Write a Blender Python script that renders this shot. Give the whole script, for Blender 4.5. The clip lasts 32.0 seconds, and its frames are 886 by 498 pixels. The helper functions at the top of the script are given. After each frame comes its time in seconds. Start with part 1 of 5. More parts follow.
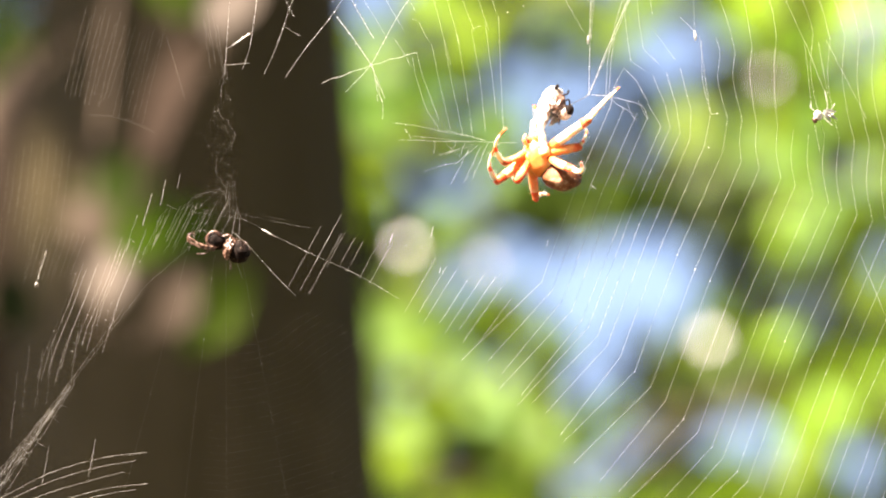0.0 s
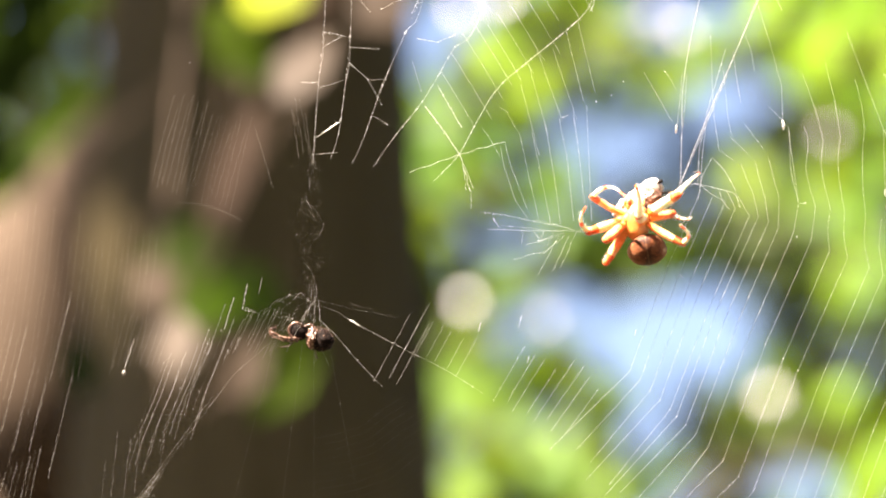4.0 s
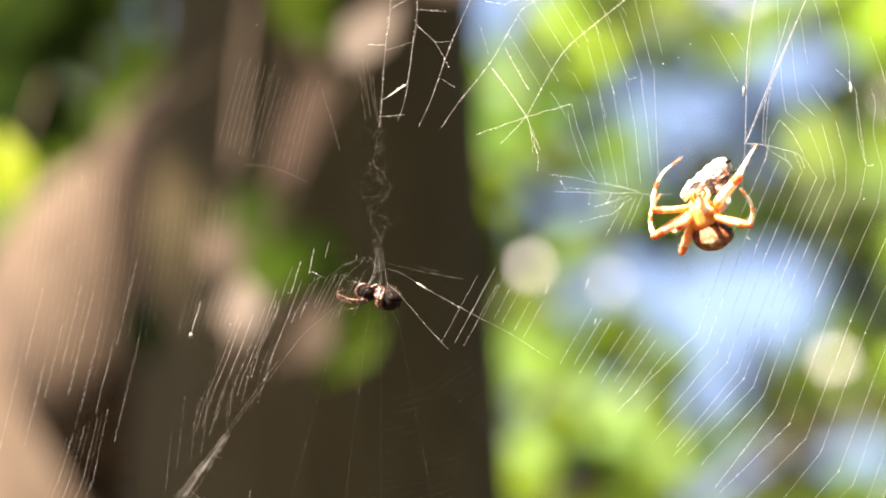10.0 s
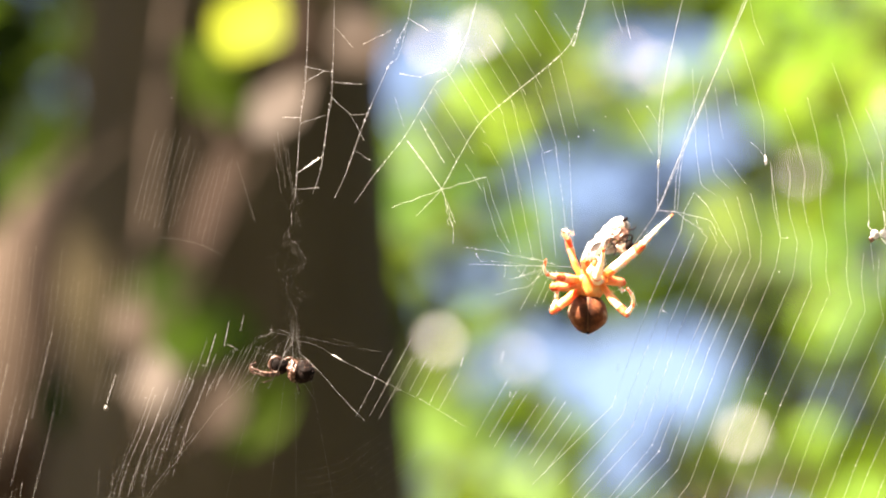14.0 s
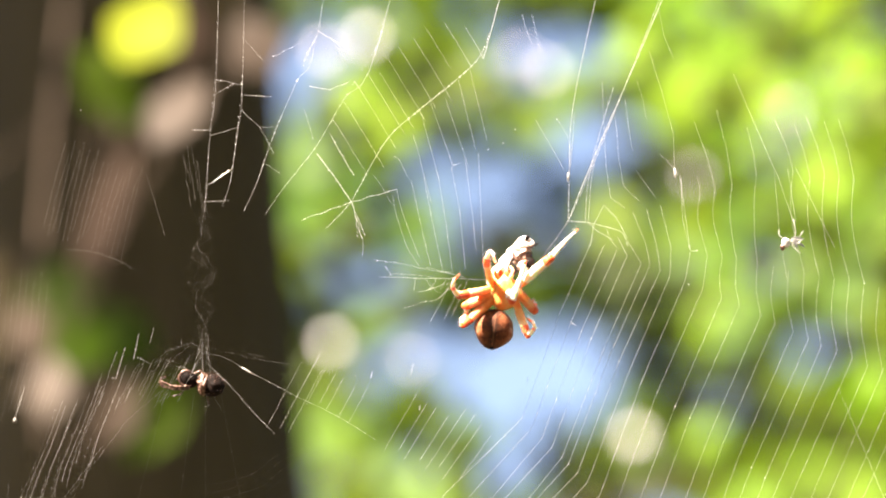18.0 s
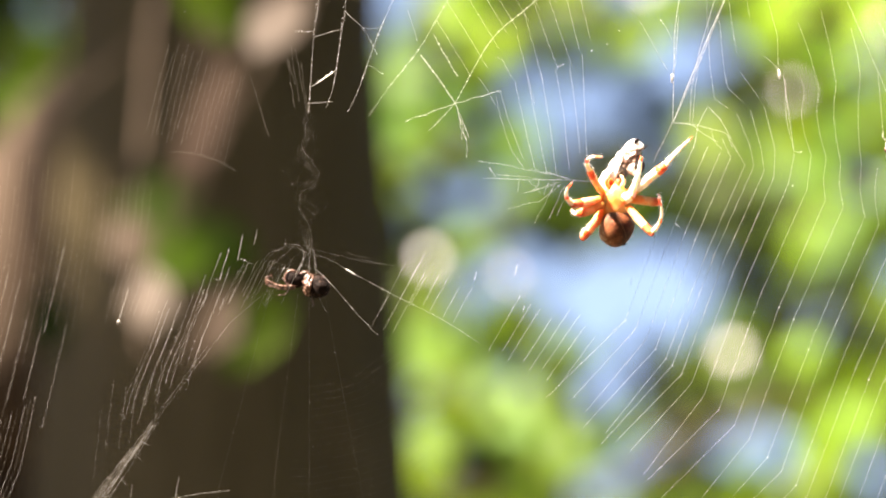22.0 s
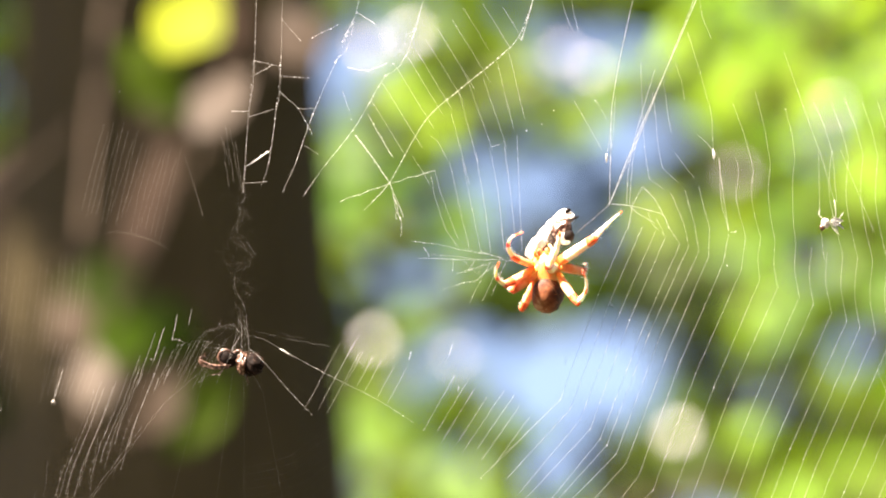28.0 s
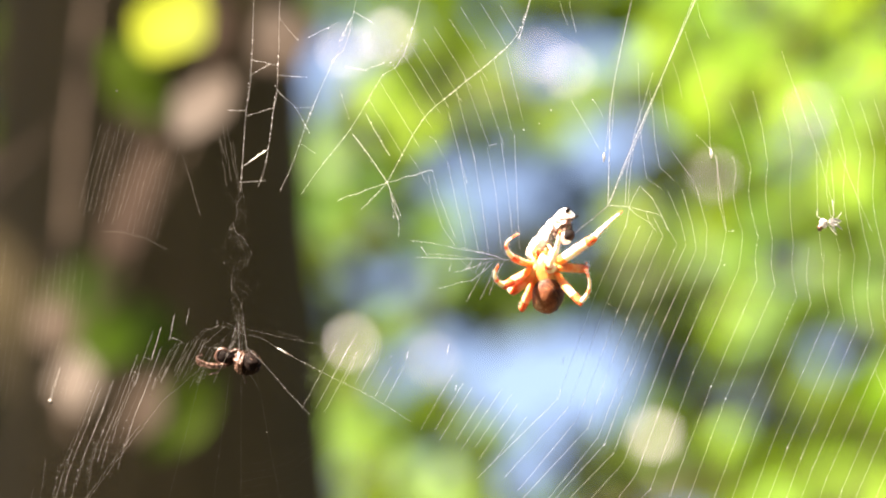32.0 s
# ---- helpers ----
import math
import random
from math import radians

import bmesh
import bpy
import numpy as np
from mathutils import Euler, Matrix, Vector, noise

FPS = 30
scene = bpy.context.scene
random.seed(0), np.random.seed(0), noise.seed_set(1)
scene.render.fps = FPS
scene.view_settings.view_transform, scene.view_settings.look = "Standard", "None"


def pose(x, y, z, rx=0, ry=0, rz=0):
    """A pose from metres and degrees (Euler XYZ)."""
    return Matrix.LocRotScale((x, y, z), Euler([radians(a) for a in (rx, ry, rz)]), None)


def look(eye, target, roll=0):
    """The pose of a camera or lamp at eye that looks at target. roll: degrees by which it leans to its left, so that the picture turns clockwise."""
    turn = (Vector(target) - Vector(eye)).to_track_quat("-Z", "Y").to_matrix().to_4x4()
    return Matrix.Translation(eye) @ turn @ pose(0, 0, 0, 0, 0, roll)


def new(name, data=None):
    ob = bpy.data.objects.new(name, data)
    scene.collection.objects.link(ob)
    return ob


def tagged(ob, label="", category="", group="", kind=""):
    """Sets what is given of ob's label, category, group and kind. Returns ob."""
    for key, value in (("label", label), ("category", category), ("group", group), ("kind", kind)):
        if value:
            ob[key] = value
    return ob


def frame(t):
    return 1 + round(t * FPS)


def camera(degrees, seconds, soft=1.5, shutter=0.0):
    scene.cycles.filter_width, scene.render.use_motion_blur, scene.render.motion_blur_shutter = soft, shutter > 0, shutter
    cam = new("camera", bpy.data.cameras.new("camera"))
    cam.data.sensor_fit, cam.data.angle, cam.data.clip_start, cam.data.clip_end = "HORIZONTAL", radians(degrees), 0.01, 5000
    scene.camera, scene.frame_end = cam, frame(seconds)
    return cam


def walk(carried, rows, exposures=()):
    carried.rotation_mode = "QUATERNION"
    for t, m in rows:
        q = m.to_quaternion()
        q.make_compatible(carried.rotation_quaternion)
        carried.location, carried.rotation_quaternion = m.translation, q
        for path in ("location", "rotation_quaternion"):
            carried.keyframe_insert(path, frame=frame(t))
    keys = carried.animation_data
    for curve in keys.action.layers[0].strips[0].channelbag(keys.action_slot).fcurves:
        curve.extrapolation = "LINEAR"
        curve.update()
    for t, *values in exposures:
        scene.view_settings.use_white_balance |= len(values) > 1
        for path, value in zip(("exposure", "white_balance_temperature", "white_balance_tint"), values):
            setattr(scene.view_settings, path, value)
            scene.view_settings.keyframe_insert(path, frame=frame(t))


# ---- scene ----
# ---- frame of the place ----
MM = 0.001
EYE = Vector((0.0, 0.0, 1.65))
RISE = radians(12)
RIGHT = Vector((1, 0, 0))
AHEAD = Vector((0, math.cos(RISE), math.sin(RISE)))
UPWARD = Vector((0, -math.sin(RISE), math.cos(RISE)))
BASIS = Matrix((RIGHT, UPWARD, -AHEAD)).transposed().to_4x4()
REACH = 1.5          # metres from the eye to the plane of the webs


def view(dx, dz, turn, tilt):
    """The camera moved by millimetres across and up, turned right and tilted up by degrees."""
    eye = EYE + RIGHT * dx * MM + UPWARD * dz * MM
    return Matrix.Translation(eye) @ BASIS @ Matrix.Rotation(-radians(turn), 4, "Y") @ Matrix.Rotation(radians(tilt), 4, "X")


def far(x, y, d):
    """A point d metres ahead on the ray through (x, y), tenths of a millimetre in the webs' plane from its upper left corner."""
    u, v = (x - 784) * 1e-4, (441 - y) * 1e-4
    return EYE + (RIGHT * u + UPWARD * v) * (d / REACH) + AHEAD * d


def near(x, y, w=0.0):
    """The same ruling in the webs' own space; w: millimetres towards the eye."""
    k = (1500 - w) / 1500
    return Vector(((x - 784) * 0.1 * k, (441 - y) * 0.1 * k, w)) * MM


WEBS = Matrix.Translation(EYE + AHEAD * REACH) @ BASIS

cam = camera(5.984, 32.0, soft=2.0)
cam.data.dof.use_dof = True
cam.data.dof.focus_distance = REACH
cam.data.dof.aperture_fstop = 26.0
walk(cam, [
    (0, view(11.67, -7.30, -0.1747, -0.4738)), (0.5, view(10.01, -6.07, 0.0492, -0.6933)),
    (1, view(7.34, -5.87, 0.0444, -0.6696)), (1.5, view(4.63, -7.33, 0.0387, -0.6511)),
    (2, view(3.40, -6.07, -0.2749, -0.4864)), (2.5, view(2.80, -6.26, -0.4941, -0.2296)),
    (3, view(3.85, -2.78, -0.5480, -0.1880)), (3.5, view(4.75, 1.48, -0.5292, -0.1904)),
    (5.5, view(5.12, -3.27, -0.3943, -0.1044)), (6, view(-0.60, -0.85, -0.2170, -0.1723)),
    (6.5, view(2.63, 2.18, -0.0305, -0.3527)), (7, view(2.36, 1.52, 0.0381, -0.4498)),
    (7.5, view(2.82, 0.46, -0.0316, -0.4096)), (8, view(1.65, -0.45, -0.1627, -0.3980)),
    (8.5, view(2.78, 1.68, -0.4514, -0.4679)), (9, view(5.24, 1.18, -0.6390, -0.4546)),
    (9.5, view(5.17, 0.82, -0.8177, -0.4407)), (10, view(4.43, 0.13, -0.9472, -0.4089)),
    (10.5, view(5.93, 2.09, -0.8407, -0.4250)), (11, view(7.77, 4.94, -0.5311, -0.3876)),
    (11.5, view(6.58, 2.44, -0.1287, -0.1690)), (12, view(0.43, -0.34, 0.1006, -0.0108)),
    (12.5, view(1.27, -0.66, 0.0566, -0.0041)), (13, view(-0.00, 0.00, -0.0000, 0.0000)),
    (13.5, view(-1.05, -2.91, -0.0652, 0.0762)), (14, view(2.90, -0.25, -0.3156, 0.0971)),
    (14.5, view(2.56, 0.11, -0.2850, 0.0310)), (16.5, view(1.90, 3.29, -0.2167, 0.0709)),
    (17, view(2.18, 2.20, 0.0239, 0.0720)), (17.5, view(-0.20, -0.33, 0.2027, 0.1568)),
    (18, view(-1.43, 2.29, 0.4603, 0.0860)), (18.5, view(-3.02, 1.59, 0.4682, 0.0660)),
    (19, view(-5.92, -1.89, 0.3687, 0.0816)), (19.5, view(-6.28, -1.35, -0.0039, -0.1725)),
    (20, view(-4.39, -1.59, -0.2046, -0.4034)), (20.5, view(-1.44, -1.01, -0.1825, -0.4197)),
    (21, view(-3.07, -1.11, -0.1264, -0.4041)), (21.5, view(-4.37, -2.10, -0.1176, -0.3840)),
    (22, view(-2.87, -1.16, -0.1865, -0.4494)), (22.5, view(-0.97, -0.04, -0.2942, -0.5091)),
    (23, view(0.11, -0.61, -0.4760, -0.5632)), (23.5, view(2.80, 1.61, -0.4556, -0.5898)),
    (24, view(5.31, 0.05, -0.4054, -0.5539)), (24.5, view(3.32, 0.51, -0.0547, -0.4426)),
    (25, view(1.10, 0.60, 0.3170, -0.2182)), (25.5, view(-0.09, -1.23, 0.3329, -0.1071)),
    (27.5, view(2.45, -1.02, 0.0938, 0.0447)), (28, view(-0.26, -1.41, 0.1558, 0.1005)),
    (28.5, view(0.24, -0.36, 0.0606, 0.1129)), (29, view(-1.39, -0.49, 0.1524, 0.0889)),
    (29.5, view(-2.52, 1.49, 0.2833, 0.0422)), (30, view(-2.71, 0.85, 0.3077, 0.1018)),
    (30.5, view(-3.78, -1.04, 0.4893, 0.1100)), (31, view(-1.94, -0.24, 0.4891, 0.1143)),
    (31.5, view(-3.00, -1.86, 0.4300, 0.1236)), (32, view(-5.03, -2.48, 0.3554, 0.1356))
], exposures=[(0, 3.25, 7550, 17), (14, 3.25, 7550, 17), (17, 3.16, 7550, 17), (32, 3.15, 7550, 17)])

# ---- light ----
SUN_AZ, SUN_EL = radians(-135), radians(50)       # azimuth from straight ahead, to the right
SUN_DIR = Vector((math.sin(SUN_AZ) * math.cos(SUN_EL), math.cos(SUN_AZ) * math.cos(SUN_EL), math.sin(SUN_EL)))
world = bpy.data.worlds.new("sky")
scene.world = world
world.use_nodes = True
wn = world.node_tree
sky = wn.nodes.new("ShaderNodeTexSky")
sky.sky_type, sky.sun_disc = "NISHITA", False
sky.sun_elevation, sky.sun_rotation = SUN_EL, SUN_AZ
sky.air_density, sky.dust_density, sky.ozone_density = 0.6, 1.1, 1.7
wn.links.new(sky.outputs[0], wn.nodes["Background"].inputs[0])
wn.nodes["Background"].inputs[1].default_value = 0.039
sun = new("sun", bpy.data.lights.new("sun", "SUN"))
sun.data.energy, sun.data.angle, sun.data.color = 5.0, radians(0.55), (1.0, 0.95, 0.87)
sun.matrix_world = look(SUN_DIR * 40, (0, 0, 0))


# ---- materials ----
def material(name):
    m = bpy.data.materials.new(name)
    m.use_nodes = True
    n = m.node_tree.nodes
    n.remove(n["Principled BSDF"])
    return m, n, m.node_tree.links


def ramp_of(n, l, source, stops):
    r = n.new("ShaderNodeValToRGB")
    while len(r.color_ramp.elements) < len(stops):
        r.color_ramp.elements.new(0.5)
    for e, (p, c) in zip(r.color_ramp.elements, stops):
        e.position, e.color = p, (*c, 1)
    l.new(source, r.inputs[0])
    return r.outputs[0]


def noise_of(n, l, scale, detail=4.0, rough=0.55, stretch=None, kind="Object"):
    t = n.new("ShaderNodeTexCoord")
    src = t.outputs[kind]
    if stretch:
        mp = n.new("ShaderNodeMapping")
        mp.inputs["Scale"].default_value = stretch
        l.new(src, mp.inputs[0])
        src = mp.outputs[0]
    x = n.new("ShaderNodeTexNoise")
    x.inputs["Scale"].default_value, x.inputs["Detail"].default_value, x.inputs["Roughness"].default_value = scale, detail, rough
    l.new(src, x.inputs["Vector"])
    return x.outputs["Fac"]


def bump_of(n, l, height, strength, distance):
    b = n.new("ShaderNodeBump")
    b.inputs["Strength"].default_value, b.inputs["Distance"].default_value = strength, distance
    l.new(height, b.inputs["Height"])
    return b.outputs[0]


def thin_material(name, stops, scale, through_share, gloss_rough=0.45, gloss_share=0.06, vary="Object", through_tint=(1, 1, 1), bump=0.3, bump_size=0.0005):
    """A thin or waxy body that lets light through: colours by noise and by piece, light passed on to the far side, a faint gloss."""
    m, n, l = material(name)
    fac = noise_of(n, l, scale)
    if vary:
        info = n.new("ShaderNodeObjectInfo") if vary == "Object" else n.new("ShaderNodeNewGeometry")
        rnd = info.outputs["Random" if vary == "Object" else "Random Per Island"]
        mixv = n.new("ShaderNodeMath")
        mixv.operation = "MULTIPLY_ADD"
        mixv.inputs[1].default_value = 0.55
        l.new(rnd, mixv.inputs[0])
        half = n.new("ShaderNodeMath")
        half.operation = "MULTIPLY"
        half.inputs[1].default_value = 0.5
        l.new(fac, half.inputs[0])
        l.new(half.outputs[0], mixv.inputs[2])
        fac2 = mixv.outputs[0]
    else:
        fac2 = fac
    col = ramp_of(n, l, fac2, stops)
    nor = bump_of(n, l, fac, bump, bump_size)
    dif, tra, glo = n.new("ShaderNodeBsdfDiffuse"), n.new("ShaderNodeBsdfTranslucent"), n.new("ShaderNodeBsdfGlossy")
    tint = n.new("ShaderNodeMix")
    tint.data_type, tint.blend_type = "RGBA", "MULTIPLY"
    tint.inputs[0].default_value = 1.0
    tint.inputs[7].default_value = (*through_tint, 1)
    l.new(col, tint.inputs[6])
    l.new(col, dif.inputs[0]), l.new(tint.outputs[2], tra.inputs[0])
    glo.inputs["Roughness"].default_value = gloss_rough
    for b in (dif, tra, glo):
        l.new(nor, b.inputs["Normal"])
    a, b = n.new("ShaderNodeMixShader"), n.new("ShaderNodeMixShader")
    a.inputs[0].default_value, b.inputs[0].default_value = through_share, gloss_share
    l.new(dif.outputs[0], a.inputs[1]), l.new(tra.outputs[0], a.inputs[2])
    l.new(a.outputs[0], b.inputs[1]), l.new(glo.outputs[0], b.inputs[2])
    l.new(b.outputs[0], n["Material Output"].inputs[0])
    return m


def solid_material(name, stops, scale, rough, bump, bump_size, stretch=None, spec=0.4):
    m, n, l = material(name)
    p = n.new("ShaderNodeBsdfPrincipled")
    fine, broad = noise_of(n, l, scale, 6, 0.65, stretch), noise_of(n, l, scale * 0.17, 3, 0.5, stretch)
    mean = n.new("ShaderNodeMath")
    mean.operation = "MULTIPLY_ADD"
    mean.inputs[1].default_value = 0.5
    half = n.new("ShaderNodeMath")
    half.operation = "MULTIPLY"
    half.inputs[1].default_value = 0.5
    l.new(broad, half.inputs[0]), l.new(fine, mean.inputs[0]), l.new(half.outputs[0], mean.inputs[2])
    l.new(ramp_of(n, l, mean.outputs[0], stops), p.inputs["Base Color"])
    l.new(bump_of(n, l, fine, bump, bump_size), p.inputs["Normal"])
    p.inputs["Roughness"].default_value, p.inputs["Specular IOR Level"].default_value = rough, spec
    l.new(p.outputs[0], n["Material Output"].inputs[0])
    return m


SILK = thin_material("silk", [(0.4, (0.3, 0.285, 0.26)), (0.5, (0.56, 0.54, 0.51)), (0.6, (0.95, 0.93, 0.89))], 2300, 0.4, 0.3, 0.12, vary="", bump=0.2, bump_size=0.00003)
OLD_SILK = thin_material("dusty_silk", [(0.4, (0.08, 0.072, 0.06)), (0.62, (0.36, 0.325, 0.28))], 2300, 0.45, 0.4, 0.08, vary="", bump=0.2, bump_size=0.00003)
LEAF = thin_material("thin_green_leaf", [(0.15, (0.022, 0.043, 0.0055)), (0.5, (0.069, 0.13, 0.0095)), (0.85, (0.155, 0.232, 0.015))], 60, 0.55, 0.5, 0.006, vary="Island", through_tint=(1.0, 1.0, 0.5))
LEAF_PIECE = thin_material("single_green_leaf", [(0.15, (0.04, 0.08, 0.006)), (0.5, (0.066, 0.122, 0.011)), (0.85, (0.1, 0.16, 0.016))], 60, 0.6, 0.6, 0.003, through_tint=(1.0, 1.0, 0.5))
# the darkness of shaded foliage is put into this leaf colour
DARK_LEAF = thin_material("leaf_dark_as_shade", [(0.2, (0.011, 0.0175, 0.006)), (0.5, (0.018, 0.028, 0.0085)), (0.8, (0.031, 0.042, 0.012))], 60, 0.25, 0.55, 0.005, vary="Island")
GREEN_LEAF = thin_material("shaded_green_leaf", [(0.15, (0.018, 0.036, 0.005)), (0.5, (0.05, 0.09, 0.009)), (0.85, (0.115, 0.17, 0.014))], 60, 0.5, 0.5, 0.015, vary="Island", through_tint=(1.0, 1.0, 0.5))
SUN_LEAF = thin_material("yellow_green_leaf", [(0.15, (0.085, 0.12, 0.002)), (0.5, (0.13, 0.168, 0.003)), (0.85, (0.19, 0.215, 0.004))], 60, 0.45, 0.5, 0.004, through_tint=(1.0, 1.0, 0.5))
# yellow-green leaf with its colour raised to imitate sun sparkle
GLEAM_LEAF = thin_material("yellow_green_leaf_painted_gleam", [(0.15, (0.062, 0.155, 0.004)), (0.5, (0.098, 0.21, 0.006)), (0.85, (0.165, 0.27, 0.008))], 60, 0.4, 0.5, 0.006, through_tint=(1.0, 1.0, 0.5))
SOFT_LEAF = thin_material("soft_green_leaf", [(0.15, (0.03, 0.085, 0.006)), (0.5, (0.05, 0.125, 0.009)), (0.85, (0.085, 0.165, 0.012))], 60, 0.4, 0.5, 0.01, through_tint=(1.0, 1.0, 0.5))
# darker copy of the green leaf; the shade is put into its colour
SHADE_LEAF = thin_material("shade_toned_leaf", [(0.15, (0.008, 0.02, 0.003)), (0.5, (0.016, 0.035, 0.004)), (0.85, (0.03, 0.055, 0.006))], 60, 0.4, 0.5, 0.01, through_tint=(1.0, 1.0, 0.5))
# near-white leaf colour that stands in for glints on the foliage
PALE_LEAF = thin_material("pale_leaf_for_glints", [(0.2, (0.4, 0.37, 0.4)), (0.5, (0.48, 0.45, 0.49)), (0.8, (0.56, 0.53, 0.58))], 90, 0.3, 0.5, 0.05, through_tint=(1.0, 0.9, 0.9))
PINK_LEAF = thin_material("dry_pinkish_leaf", [(0.2, (0.039, 0.0275, 0.0195)), (0.5, (0.056, 0.041, 0.029)), (0.8, (0.075, 0.056, 0.041))], 90, 0.3, 0.6, 0.01, through_tint=(1.0, 0.85, 0.7))
DRY_LEAF = thin_material("dry_brown_leaf", [(0.2, (0.036, 0.024, 0.018)), (0.5, (0.06, 0.041, 0.031)), (0.8, (0.085, 0.06, 0.047))], 90, 0.4, 0.6, 0.004, through_tint=(1.0, 0.85, 0.7))
BARK = solid_material("bark", [(0.3, (0.041, 0.031, 0.0135)), (0.5, (0.074, 0.057, 0.0265)), (0.7, (0.109, 0.085, 0.044))], 45, 0.85, 0.9, 0.006, (1, 1, 0.22), 0.2)
# bark copy for the side stem; pinkish sun and part shade are in its colour
STEM_BARK = solid_material("bark_tinted_as_dim_sun", [(0.3, (0.024, 0.016, 0.01)), (0.5, (0.058, 0.04, 0.027)), (0.7, (0.098, 0.07, 0.05))], 30, 0.85, 0.8, 0.006, (1, 1, 0.3), 0.2)
TWIG = solid_material("twig_bark", [(0.3, (0.03, 0.021, 0.015)), (0.7, (0.084, 0.06, 0.042))], 160, 0.8, 0.6, 0.001, None, 0.2)
SOIL = solid_material("forest_floor", [(0.3, (0.02, 0.016, 0.009)), (0.5, (0.046, 0.036, 0.02)), (0.7, (0.075, 0.062, 0.031))], 9, 0.95, 1.0, 0.03, None, 0.15)


def flesh_material(name, stops, scale, radius, weight=0.6, rough=0.4, bump=0.4, bump_size=0.00008):
    """A waxy body in which light spreads: legs, shields and wrapped silk."""
    m, n, l = material(name)
    p = n.new("ShaderNodeBsdfPrincipled")
    fac = noise_of(n, l, scale, 5, 0.6)
    l.new(ramp_of(n, l, fac, stops), p.inputs["Base Color"])
    l.new(bump_of(n, l, fac, bump, bump_size), p.inputs["Normal"])
    p.inputs["Roughness"].default_value = rough
    p.inputs["Subsurface Weight"].default_value = weight
    p.inputs["Subsurface Radius"].default_value = radius
    p.inputs["Subsurface Scale"].default_value = 1.0
    p.inputs["Specular IOR Level"].default_value = 0.3
    l.new(p.outputs[0], n["Material Output"].inputs[0])
    return m


CARAPACE = flesh_material("orange_carapace", [(0.28, (0.82, 0.2, 0.045)), (0.5, (0.93, 0.37, 0.1)), (0.76, (0.97, 0.74, 0.38))], 320, (0.0014, 0.0006, 0.0002))
LEG_PALE = flesh_material("pale_orange_leg", [(0.34, (0.79, 0.18, 0.045)), (0.5, (0.91, 0.35, 0.11)), (0.7, (0.96, 0.68, 0.4))], 300, (0.0012, 0.0005, 0.0002))
LEG_RED = flesh_material("red_orange_joint", [(0.32, (0.5, 0.06, 0.02)), (0.5, (0.8, 0.14, 0.045)), (0.68, (0.92, 0.42, 0.2))], 420, (0.0011, 0.0004, 0.00015))
LEG_CREAM = flesh_material("cream_leg", [(0.3, (0.88, 0.62, 0.34)), (0.46, (0.94, 0.84, 0.66)), (0.7, (0.96, 0.92, 0.84))], 420, (0.0009, 0.0006, 0.0004))
SHROUD = flesh_material("white_silk_wrapping", [(0.34, (0.16, 0.09, 0.065)), (0.45, (0.5, 0.38, 0.32)), (0.54, (0.78, 0.73, 0.69)), (0.72, (0.88, 0.86, 0.84))], 560, (0.001, 0.001, 0.001), 0.7, 0.5)
DARK_CHITIN = solid_material("dark_chitin", [(0.35, (0.003, 0.002, 0.0016)), (0.6, (0.012, 0.006, 0.0042)), (0.75, (0.07, 0.035, 0.025))], 1100, 0.75, 0.6, 0.00015, None, 0.12)
RUST_CHITIN = thin_material("rusty_chitin", [(0.36, (0.03, 0.013, 0.009)), (0.52, (0.17, 0.08, 0.052)), (0.66, (0.48, 0.33, 0.26))], 1500, 0.4, 0.35, 0.08, vary="", bump=0.5, bump_size=0.00008)
WING = thin_material("smoky_wing", [(0.3, (0.035, 0.0245, 0.021)), (0.6, (0.112, 0.084, 0.07)), (0.8, (0.238, 0.189, 0.154))], 1400, 0.5, 0.25, 0.15, vary="")


